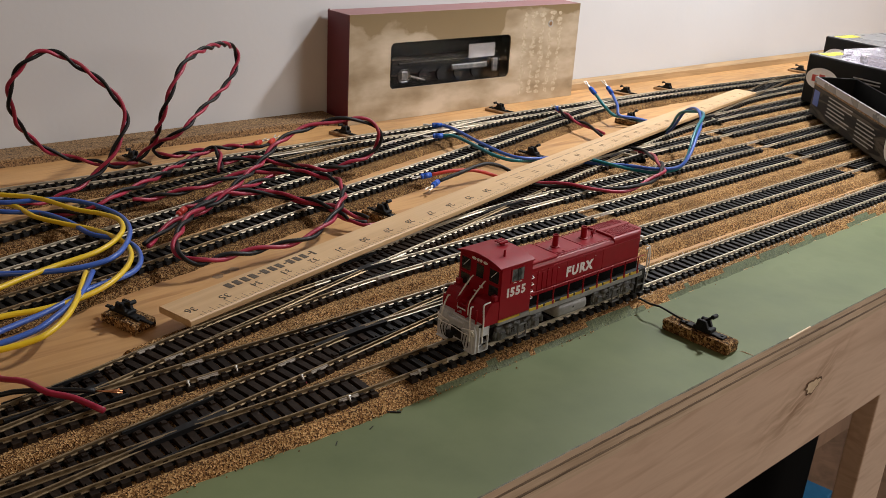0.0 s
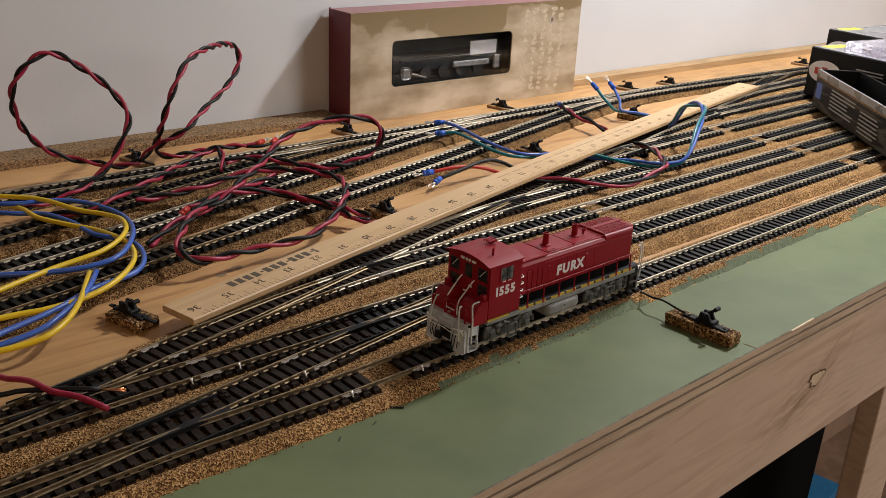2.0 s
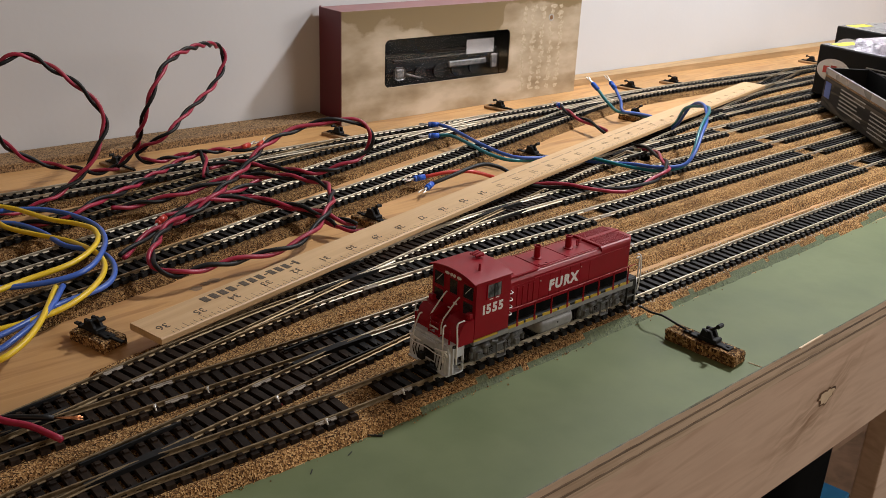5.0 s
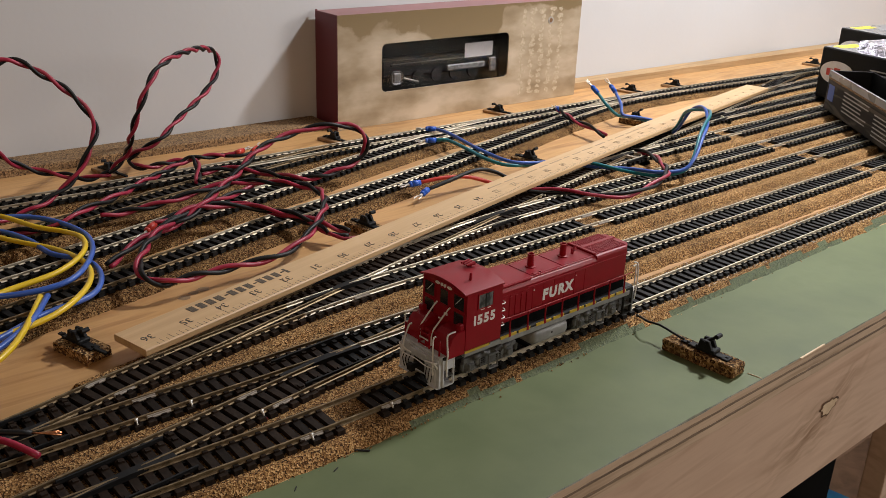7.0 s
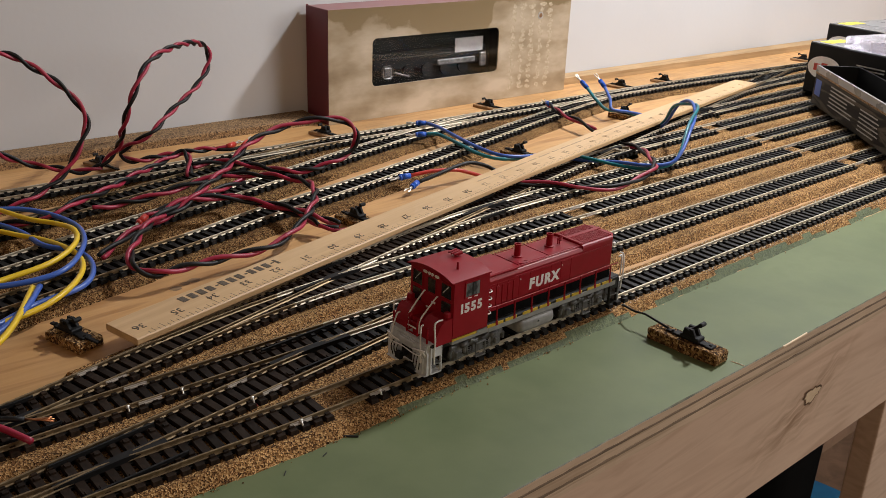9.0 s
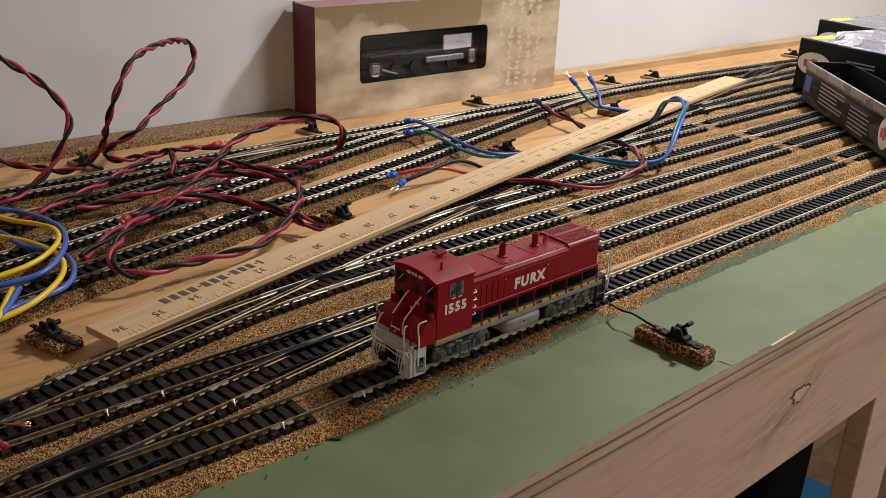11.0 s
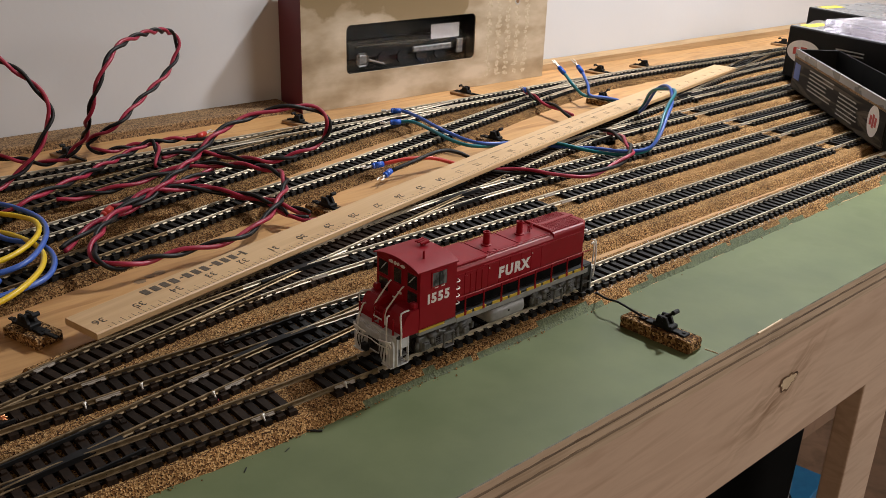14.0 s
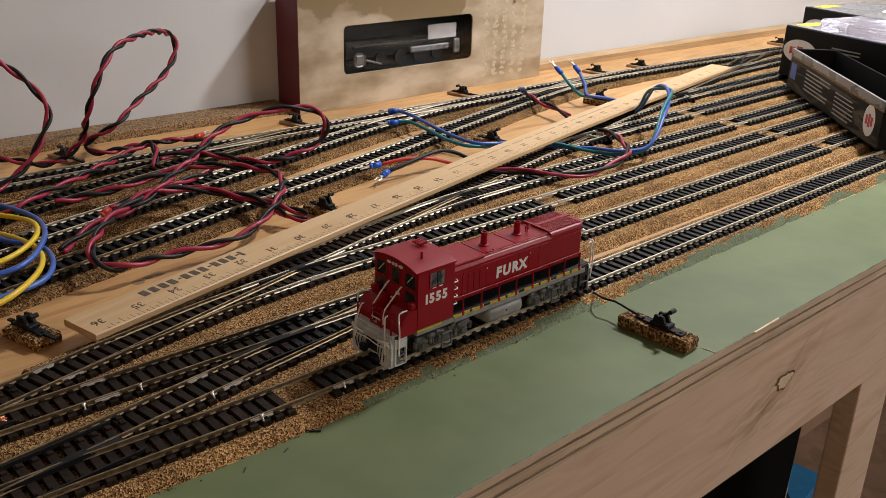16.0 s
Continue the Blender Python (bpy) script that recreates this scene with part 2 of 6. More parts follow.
MAROON_CARD = material("maroon_card", [(0.3, (0.105, 0.014, 0.020)), (0.7, (0.13, 0.018, 0.026))], 40, 3, (0.4, 0.55), bump=0.0001)
VOID_BLACK = material("matt_black_void", [(0.3, (0.0025, 0.0022, 0.002)), (0.7, (0.004, 0.0036, 0.0033))], 60, 2, (0.7, 0.85), spec=0.06)
BLACK_CARD = material("black_card", [(0.3, (0.004, 0.004, 0.004)), (0.7, (0.007, 0.0068, 0.0068))], 40, 3, (0.45, 0.6), bump=0.0001, spec=0.2)
GREY_CARD = material("worn_grey_card", [(0.34, (0.004, 0.0035, 0.003)), (0.47, (0.016, 0.013, 0.010)), (0.56, (0.085, 0.070, 0.052)), (0.66, (0.008, 0.007, 0.006))], 16, 6, (0.5, 0.7), stretch=(0.5, 1, 4), distort=1.4, big=0.5, big_scale=14, spec=0.12)
GREY_TOP = material("grey_card_top", [(0.3, (0.17, 0.17, 0.175)), (0.7, (0.23, 0.23, 0.235))], 20, 3, (0.2, 0.35))
YELLOW_LABEL = material("yellow_sticker", [(0.3, (0.70, 0.58, 0.04)), (0.7, (0.76, 0.64, 0.06))], 60, 2, (0.4, 0.5))
LABEL_RED = material("red_print", [(0.3, (0.42, 0.03, 0.03)), (0.7, (0.50, 0.05, 0.04))], 200, 2, (0.3, 0.4))
GREY_PRINT = material("grey_print", [(0.3, (0.36, 0.35, 0.33)), (0.7, (0.46, 0.45, 0.43))], 300, 2, (0.4, 0.5))
DIM_PRINT = material("dim_grey_print", [(0.3, (0.26, 0.245, 0.22)), (0.7, (0.40, 0.38, 0.35))], 300, 2, (0.4, 0.5))
BLUE_CARD = material("blue_card", [(0.3, (0.02, 0.16, 0.36)), (0.7, (0.03, 0.20, 0.42))], 60, 2, (0.4, 0.5))


def cloud_card():
    """Tan printed card: an ochre sky over heaped pale clouds, whose edge rises and falls along the box."""
    m = bpy.data.materials.new("tan_cloud_print_card")
    m.use_nodes = True
    n, l = m.node_tree.nodes, m.node_tree.links
    b = n["Principled BSDF"]
    b.inputs["Roughness"].default_value = 0.36
    tc = n.new("ShaderNodeTexCoord")
    sep = n.new("ShaderNodeSeparateXYZ")
    l.new(tc.outputs["Object"], sep.inputs[0])

    def math_node(op, a, c):
        q = n.new("ShaderNodeMath")
        q.operation = op
        for k, v in enumerate((a, c)):
            if isinstance(v, (int, float)):
                q.inputs[k].default_value = v
            else:
                l.new(v, q.inputs[k])
        return q.outputs[0]

    def ramp_of(src, stops):
        r = n.new("ShaderNodeValToRGB")
        while len(r.color_ramp.elements) < len(stops):
            r.color_ramp.elements.new(0.5)
        for e, (p, c) in zip(r.color_ramp.elements, stops):
            e.position, e.color = p, (*c, 1) if isinstance(c, tuple) else (c, c, c, 1)
        l.new(src, r.inputs[0])
        return r.outputs[0]

    def cloud_noise(scale, detail, squash):
        mp = n.new("ShaderNodeMapping")
        mp.inputs["Scale"].default_value = (0.7, 1, squash)
        l.new(tc.outputs["Object"], mp.inputs["Vector"])
        t = n.new("ShaderNodeTexNoise")
        t.inputs["Scale"].default_value, t.inputs["Detail"].default_value = scale, detail
        l.new(mp.outputs[0], t.inputs["Vector"])
        return t.outputs["Fac"]

    along_box = math_node("DIVIDE", sep.outputs["X"], 0.3455)
    up = math_node("DIVIDE", sep.outputs["Z"], 0.1168)
    top = ramp_of(along_box, [(0.0, 0.88), (0.07, 0.80), (0.20, 0.90), (0.30, 0.80), (0.40, 0.50), (0.58, 0.42), (0.64, 0.90), (0.80, 0.95), (1.0, 0.86)])
    edge = math_node("ADD", math_node("SUBTRACT", top, up), math_node("MULTIPLY", math_node("SUBTRACT", cloud_noise(34, 6, 1.0), 0.5), 0.55))
    cover = ramp_of(math_node("ADD", edge, 0.5), [(0.475, 0.0), (0.515, 0.7), (0.80, 1.0)])
    puff = ramp_of(cloud_noise(20, 7, 1.5), [(0.34, (0.25, 0.18, 0.105)), (0.48, (0.40, 0.31, 0.205)), (0.66, (0.60, 0.50, 0.38))])
    sky = ramp_of(up, [(0.3, (0.33, 0.25, 0.15)), (1.0, (0.22, 0.155, 0.075))])
    mix = n.new("ShaderNodeMix")
    mix.data_type = "RGBA"
    l.new(cover, mix.inputs[0])
    l.new(sky, mix.inputs[6])
    l.new(puff, mix.inputs[7])
    l.new(mix.outputs[2], b.inputs["Base Color"])
    return m


CLOUD = cloud_card()


def glass(name, tint, rough=0.05):
    m = bpy.data.materials.new(name)
    m.use_nodes = True
    b = m.node_tree.nodes["Principled BSDF"]
    b.inputs["Base Color"].default_value = (*tint, 1)
    b.inputs["Transmission Weight"].default_value = 1.0
    b.inputs["Roughness"].default_value = rough
    b.inputs["IOR"].default_value = 1.3
    return m


CLEAR = glass("clear_plastic", (0.92, 0.93, 0.96))
HAZY = glass("hazy_lilac_plastic", (0.80, 0.77, 0.90), 0.22)

# ---- building blocks ----


def mesh_of(bm, name, mats, smooth=False):
    me = bpy.data.meshes.new(name)
    bm.to_mesh(me)
    bm.free()
    for m in mats if isinstance(mats, (list, tuple)) else [mats]:
        me.materials.append(m)
    if smooth:
        for p in me.polygons:
            p.use_smooth = True
    return me


def part(name, bm, mat, parent=None, label="", smooth=False):
    ob = new(name, mesh_of(bm, name, mat, smooth))
    if parent:
        ob.parent = parent
    if label:
        ob["label"] = label
    return ob


def thing(name, loc, label, category, group="", kind="", rz=0):
    ob = new(name)
    ob.empty_display_size = 0.02
    ob.matrix_world = pose(*loc, 0, 0, rz)
    bpy.context.view_layer.update()
    return tagged(ob, label, category, group, kind)


def box(bm, x0, x1, y0, y1, z0, z1, bevel=0.0, seg=1, mi=0):
    r = bmesh.ops.create_cube(bm, size=1.0)
    vs = r["verts"]
    for v in vs:
        v.co = Vector((x0 + (v.co.x + 0.5) * (x1 - x0), y0 + (v.co.y + 0.5) * (y1 - y0), z0 + (v.co.z + 0.5) * (z1 - z0)))
    fs = {f for v in vs for f in v.link_faces}
    for f in fs:
        f.material_index = mi
    if bevel:
        es = list({e for v in vs for e in v.link_edges})
        r = bmesh.ops.bevel(bm, geom=es, offset=bevel, segments=seg, affect="EDGES", profile=0.5)
        for f in r["faces"]:
            f.material_index = mi
        vs = list({v for f in r["faces"] for v in f.verts} | {v for v in vs if v.is_valid})
    return [v for v in vs if v.is_valid]


def cyl(bm, p0, p1, r0, r1=None, seg=12, caps=True):
    p0, p1 = Vector(p0), Vector(p1)
    d = p1 - p0
    m = Matrix.Translation((p0 + p1) / 2) @ d.to_track_quat("Z", "Y").to_matrix().to_4x4()
    return bmesh.ops.create_cone(bm, cap_ends=caps, segments=seg, radius1=r0, radius2=r0 if r1 is None else r1, depth=d.length, matrix=m)["verts"]


def ball(bm, c, r, u=10, v=7):
    return bmesh.ops.create_uvsphere(bm, u_segments=u, v_segments=v, radius=r, matrix=Matrix.Translation(c))["verts"]


def smooth_path(pts, step=0.004):
    """A Catmull-Rom line through the points, in even short steps."""
    p = [Vector(q) for q in pts]
    p = [2 * p[0] - p[1]] + p + [2 * p[-1] - p[-2]]
    out = []
    for a, b, c, d in zip(p, p[1:], p[2:], p[3:]):
        n = max(2, int((c - b).length / step))
        for i in range(n):
            t = i / n
            out.append(0.5 * (2 * b + (c - a) * t + (2 * a - 5 * b + 4 * c - d) * t * t + (3 * b - a - 3 * c + d) * t ** 3))
    return out + [p[-2]]


def sides(path):
    """Two directions across the path at every point, turning as little as possible."""
    res, nrm = [], None
    for i, q in enumerate(path):
        t = (path[min(i + 1, len(path) - 1)] - path[max(i - 1, 0)]).normalized()
        if nrm is None:
            nrm = t.orthogonal().normalized()
        nrm = (nrm - t * nrm.dot(t)).normalized()
        res.append((nrm.copy(), t.cross(nrm)))
    return res


def tube(bm, path, r, seg=8):
    rings = []
    for q, (a, b) in zip(path, sides(path)):
        rings.append([bm.verts.new(q + r * (math.cos(k * 2 * math.pi / seg) * a + math.sin(k * 2 * math.pi / seg) * b)) for k in range(seg)])
    for u, v in zip(rings, rings[1:]):
        for k in range(seg):
            bm.faces.new((u[k], u[(k + 1) % seg], v[(k + 1) % seg], v[k]))
    bm.faces.new(rings[0][::-1])
    bm.faces.new(rings[-1])


def wire_part(name, pts, r, mat, parent, label="", step=0.004, seg=8):
    o = parent.matrix_world.translation
    bm = bmesh.new()
    tube(bm, [q - o for q in smooth_path(pts, step)], r, seg)
    return part(name, bm, mat, parent, label, smooth=True)


def twisted(pts, r, mats, names, parent, pitch=0.046, phase=0.0):
    o = parent.matrix_world.translation
    path = smooth_path(pts, 0.002)
    fr, s, lines = sides(path), 0.0, ([], [])
    for i, (q, (a, b)) in enumerate(zip(path, fr)):
        if i:
            s += (q - path[i - 1]).length
        w = phase + 2 * math.pi * s / pitch + 0.9 * math.sin(s * 31 + phase)
        off = r * 1.03 * (math.cos(w) * a + math.sin(w) * b)
        lines[0].append(q + off - o)
        lines[1].append(q - off - o)
    for nm, mt, ln in zip(names, mats, lines):
        bm = bmesh.new()
        tube(bm, ln, r, 7)
        part(nm, bm, mt, parent, smooth=True)


def text_mesh(name, body, size, depth=0.00008, shear=0.0, bold=0.0):
    cu = bpy.data.curves.new(name, "FONT")
    cu.body, cu.size, cu.extrude, cu.shear, cu.offset = body, size, depth, shear, bold
    cu.align_x, cu.align_y, cu.resolution_u = "CENTER", "CENTER", 3
    tmp = new(name + "_tmp", cu)
    dg = bpy.context.evaluated_depsgraph_get()
    me = bpy.data.meshes.new_from_object(tmp.evaluated_get(dg))
    bpy.data.objects.remove(tmp)
    bpy.data.curves.remove(cu)
    me.name = name
    me.materials.clear()
    return me


def lettering(name, body, size, mat, parent, m, shear=0.0, bold=0.0, depth=0.00008):
    me = text_mesh(name, body, size, depth, shear, bold)
    me.materials.append(mat)
    ob = new(name, me)
    ob.parent = parent
    ob.matrix_basis = m
    return ob


# ---- room ----


def wall_y(x):
    return 0.6205 - 0.052 * x


def slab(name, corners, z0, z1, mat, label, category=""):
    bm = bmesh.new()
    lo = [bm.verts.new((x, y, z0)) for x, y in corners]
    hi = [bm.verts.new((x, y, z1)) for x, y in corners]
    k = len(corners)
    bm.faces.new(lo[::-1])
    bm.faces.new(hi)
    for i in range(k):
        bm.faces.new((lo[i], lo[(i + 1) % k], hi[(i + 1) % k], hi[i]))
    ob = part(name, bm, mat)
    return tagged(ob, label, category or name.split("_")[0], kind="structure")


FLOOR_Z, CEIL_Z = -0.93, 1.46
slab("wall_back", [(-2.2, wall_y(-2.2)), (3.2, wall_y(3.2)), (3.2, wall_y(3.2) + 0.1), (-2.2, wall_y(-2.2) + 0.1)], FLOOR_Z, CEIL_Z, WALL, "plain off-white painted wall behind the bench", "wall")
# unseen walls and ceiling added to close the room, grey to limit bounce
slab("wall_left", [(-2.3, -3.2), (-2.2, -3.2), (-2.2, 0.85), (-2.3, 0.85)], FLOOR_Z, CEIL_Z, UNSEEN_WALL, "unseen grey side wall", "wall")
slab("wall_right", [(3.2, -3.2), (3.3, -3.2), (3.3, 0.6), (3.2, 0.6)], FLOOR_Z, CEIL_Z, UNSEEN_WALL, "unseen grey end wall", "wall")
slab("wall_front", [(-2.3, -3.3), (3.3, -3.3), (3.3, -3.2), (-2.3, -3.2)], FLOOR_Z, CEIL_Z, UNSEEN_WALL, "unseen grey wall across the room", "wall")
slab("floor", [(-2.3, -3.3), (3.3, -3.3), (3.3, 0.85), (-2.3, 0.85)], FLOOR_Z - 0.1, FLOOR_Z, FLOOR, "grey concrete basement floor")
slab("ceiling", [(-2.3, -3.3), (3.3, -3.3), (3.3, 0.85), (-2.3, 0.85)], CEIL_Z, CEIL_Z + 0.1, UNSEEN_WALL, "unseen plain grey ceiling over the room")

# ---- bench ----
X0, X1 = -1.0, 2.2
bench = thing("bench", (0, 0, 0), "plywood train bench with green painted front strip and pine frame", "bench")


def tabletop():
    """Plywood sheet; its front strip carries the green paint, with a ragged border beside the cork."""
    bm = bmesh.new()
    n = 400
    cols = []
    for i in range(n + 1):
        x = X0 + (X1 - X0) * i / n
        jag = 0.0012 * noise.noise((x * 260, 0, 0)) + 0.0010 * noise.noise((x * 60, 3, 0))
        edge = 0.0004 * noise.noise((x * 90, 7, 0))
        yb = 0.0797 + 0.0044 * max(0, min(1, -x / 0.12)) + jag
        row = [(x, edge, -0.0175), (x, edge, -0.0003 - 0.0022 * max(0, noise.noise((x * 23, 11, 0)) - 0.12)), (x, edge + 0.0006, 0.0), (x, yb, 0.0), (x, wall_y(x) - 0.001, 0.0), (x, wall_y(x) - 0.001, -0.0175)]
        cols.append([bm.verts.new(p) for p in row])
    for a, b in zip(cols, cols[1:]):
        for k, mi in enumerate((1, 3, 2, 0, 1, 0)):
            f = bm.faces.new((a[k], b[k], b[(k + 1) % 6], a[(k + 1) % 6]))
            f.material_index = mi
    bm.normal_update()
    bmesh.ops.recalc_face_normals(bm, faces=bm.faces)
    part("tabletop", bm, [WOOD_PLY, WOOD_EDGE, GREEN, GREEN_EDGE], bench, "bare plywood sheet with olive green painted front strip")


tabletop()
for z0, z1, y in ((-0.0062, -0.0046, -0.0003), (-0.0130, -0.0112, -0.0003)):
    bm = bmesh.new()
    box(bm, X0, X1, y, 0.004, z0, z1, 0.0003)
    part("veneer_layer", bm, VENEER, bench, "darker inner ply on the sheet's edge")
bm = bmesh.new()
box(bm, X0, X1, 0.0025, 0.0215, -0.1075, -0.0184, 0.0012, 2)
part("front_board", bm, KNOT_BOARD, bench, "smooth pale pine board with one knot")
bm = bmesh.new()
r = bmesh.ops.create_circle(bm, cap_ends=True, segments=44, radius=1.0)
for v in r["verts"]:
    a = math.atan2(v.co.y, v.co.x)
    k = 1 + 0.16 * math.sin(3 * a + 1) + 0.10 * math.sin(7 * a) + 0.07 * math.sin(11 * a + 2)
    u, w = 0.0105 * k * math.cos(a), 0.0058 * k * math.sin(a)
    v.co = Vector((0.311 + u - w * 0.3, 0.0021, -0.0545 + u * 0.12 + w))
part("knot_ring", bm, KNOT_BROWN, bench, "dark knot ring")
bm = bmesh.new()
r = bmesh.ops.create_circle(bm, cap_ends=True, segments=44, radius=1.0)
for v in r["verts"]:
    a = math.atan2(v.co.y, v.co.x)
    k = 1 + 0.16 * math.sin(3 * a + 1) + 0.10 * math.sin(7 * a) + 0.07 * math.sin(11 * a + 2)
    u, w = 0.0088 * k * math.cos(a), 0.0044 * k * math.sin(a)
    v.co = Vector((0.311 + u - w * 0.3, 0.0019, -0.0545 + u * 0.12 + w))
part("knot", bm, KNOT_PALE, bench, "pale knot")
for px in (-0.75, 0.498, 1.70):
    bm = bmesh.new()
    box(bm, px, px + 0.062, 0.0225, 0.0415, FLOOR_Z, -0.0177, 0.0015, 2)
    part("leg", bm, WOOD_BOARD, bench, "pine post")
    bm = bmesh.new()
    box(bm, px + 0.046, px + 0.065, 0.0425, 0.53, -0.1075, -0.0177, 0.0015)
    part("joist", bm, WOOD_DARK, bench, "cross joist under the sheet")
bm = bmesh.new()
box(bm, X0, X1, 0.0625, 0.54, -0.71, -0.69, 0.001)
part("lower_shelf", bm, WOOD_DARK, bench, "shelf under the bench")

# splinter and scratches along the painted edge
bm = bmesh.new()
vs = box(bm, 0.254, 0.282, -0.0004, 0.0007, -0.0008, 0.0007, 0.0003)
for v in vs:
    if v.co.x < 0.268:
        v.co.y -= 0.0006
        v.co.z = min(v.co.z, 0.0003)
part("splinter", bm, KNOT_PALE, bench, "pale splinter of torn veneer")
for x, y, ln, rz in ((0.214, 0.0045, 0.008, 100),):
    bm = bmesh.new()
    c, d = math.cos(radians(rz)) * ln / 2, math.sin(radians(rz)) * ln / 2
    tube(bm, smooth_path([(x - c, y - d, 0.0001), (x + c * 0.2, y + d * 0.2 + 0.0004, 0.0002), (x + c, y + d, 0.0001)], 0.0012), 0.0003, 5)
    part("scratch", bm, KNOT_PALE, bench, "pale scratch in the green paint")

for x, y, r in ((0.010, 0.2800, 0.0040), (0.0180, 0.2835, 0.0034), (0.0250, 0.2850, 0.0042)):
    bm = bmesh.new()
    c = bmesh.ops.create_circle(bm, cap_ends=True, segments=16, radius=r)
    for v in c["verts"]:
        v.co = Vector((x + v.co.x * (1 + 0.2 * math.sin(5 * v.co.y / r)), y + v.co.y * 0.8, 0.0002))
    part("stain", bm, STAIN, bench, "grey-brown stain on the plywood")

# ---- track plan: centre lines of every route on the bench ----
ROUTES = {
    "front": [(-0.6, 0.1055), (-0.16, 0.1055), (-0.08, 0.104), (0, 0.1012), (0.2, 0.1008), (0.5, 0.1015), (1.4, 0.104)],
    "second": [(-0.6, 0.1615), (-0.16, 0.162), (0, 0.1605), (0.1, 0.1595), (0.44, 0.1568), (1.4, 0.1535)],
    "crossover": [(-0.36, 0.1055), (-0.27, 0.1065), (-0.18, 0.1135), (-0.14, 0.118), (-0.05, 0.130), (0.02, 0.139), (0.08, 0.1472), (0.14, 0.154), (0.20, 0.1578), (0.26, 0.1583)],
    "ladder": [(-0.36, 0.1617), (-0.28, 0.1622), (-0.22, 0.1655), (-0.17, 0.1715), (-0.117, 0.181), (-0.05, 0.1957), (0.105, 0.232), (0.4, 0.300), (0.855, 0.4046), (0.95, 0.4265), (1.02, 0.4415), (1.1, 0.4368)],
    "third": [(-0.08, 0.189), (-0.02, 0.200), (0.03, 0.2075), (0.08, 0.2115), (0.14, 0.2125), (0.3, 0.2115), (0.5, 0.2105), (1.4, 0.208)],
    "fourth": [(0.10, 0.2309), (0.16, 0.2435), (0.21, 0.2515), (0.26, 0.2555), (0.35, 0.2565), (0.6, 0.2555), (1.4, 0.253)],
    "fifth": [(0.32, 0.2816), (0.38, 0.2945), (0.43, 0.3025), (0.48, 0.306), (0.57, 0.3065), (1.4, 0.303)],
    "sixth": [(0.52, 0.3276), (0.58, 0.3405), (0.63, 0.3485), (0.68, 0.352), (0.77, 0.3525), (1.4, 0.350)],
    "seventh": [(0.72, 0.3736), (0.78, 0.3865), (0.83, 0.3945), (0.88, 0.398), (0.97, 0.3985), (1.4, 0.396)],
    "yard_one": [(-0.5, 0.245), (-0.3, 0.268), (-0.124, 0.296), (0.042, 0.3305), (0.111, 0.3475), (0.2, 0.364), (0.31, 0.388), (0.40, 0.411), (0.50, 0.4355), (0.58, 0.4545), (0.66, 0.4675), (0.74, 0.4668)],
    "yard_two": [(-0.5, 0.29), (-0.3, 0.318), (-0.105, 0.354), (0.08, 0.396), (0.19, 0.4225), (0.263, 0.4415), (0.33, 0.457), (0.39, 0.468), (0.47, 0.4765), (0.55, 0.4752)],
    "yard_three": [(-0.5, 0.345), (-0.3, 0.375), (-0.1, 0.412), (0, 0.434), (0.1, 0.456), (0.2, 0.476), (0.28, 0.4845), (0.36, 0.4812)],
    "back": [(-0.6, 0.512), (-0.06, 0.495), (0.2, 0.487), (0.45, 0.4775), (0.6, 0.474), (0.79, 0.464), (1.05, 0.441), (1.3, 0.419)],
}
BRANCHES = {"front": ["crossover"], "second": ["crossover", "ladder"], "ladder": ["third", "fourth", "fifth", "sixth", "seventh"], "back": ["yard_one", "yard_two", "yard_three", "ladder"]}
MAINS = {b: [m for m in BRANCHES if b in BRANCHES[m]] for b in ROUTES}
GAPS = {"front": [0.008, 0.655], "second": [0.640], "third": [0.318, 0.640], "fourth": [0.640], "fifth": [0.637], "sixth": [0.637]}
LABELS = {
    "front": "straight model track on cork under the red locomotive", "second": "straight model track on cork, second from the bench front",
    "crossover": "model track crossover with turnouts between two front tracks", "ladder": "diagonal ladder track of turnouts beside the yardstick",
    "third": "yard track on cork branching from the ladder", "fourth": "yard track on cork branching from the ladder",
    "fifth": "yard track on cork branching from the ladder", "sixth": "yard track on cork branching from the ladder",
    "seventh": "yard track on cork branching from the ladder end",
    "yard_one": "model track on cork curving towards the wall", "yard_two": "model track on cork under red and black wires",
    "yard_three": "model track on cork under red and black wires", "back": "model track on cork along the wall"}
LINES = {k: np.array([(p.x, p.y) for p in smooth_path([(x, y, 0) for x, y in v], 0.004)]) for k, v in ROUTES.items()}
HALF, TIE_TOP, RAIL_TOP, CORK_TOP = 0.00865, 0.0075, 0.0100, 0.0052


def along(line):
    d = np.gradient(line, axis=0)
    d /= np.linalg.norm(d, axis=1)[:, None]
    return d, np.stack([-d[:, 1], d[:, 0]], 1)


def strip(bm, line, sec, mis, jitter=None):
    """Sweep a section of (across, height) points along a ground line; mis: a material index for each face across."""
    d, nn = along(line)
    rows = []
    for i, (p, n) in enumerate(zip(line, nn)):
        row = []
        for k, (a, z) in enumerate(sec):
            j = jitter(i, k, p) if jitter else 0
            row.append(bm.verts.new((p[0] + n[0] * (a + j), p[1] + n[1] * (a + j), z)))
        rows.append(row)
    for i, (a, b) in enumerate(zip(rows, rows[1:])):
        for k in range(len(sec) - 1):
            f = bm.faces.new((a[k], b[k], b[k + 1], a[k + 1]))
            f.material_index = mis(i, k, line[i])
    bm.faces.new(rows[0])
    bm.faces.new(rows[-1][::-1])
    bmesh.ops.recalc_face_normals(bm, faces=bm.faces)


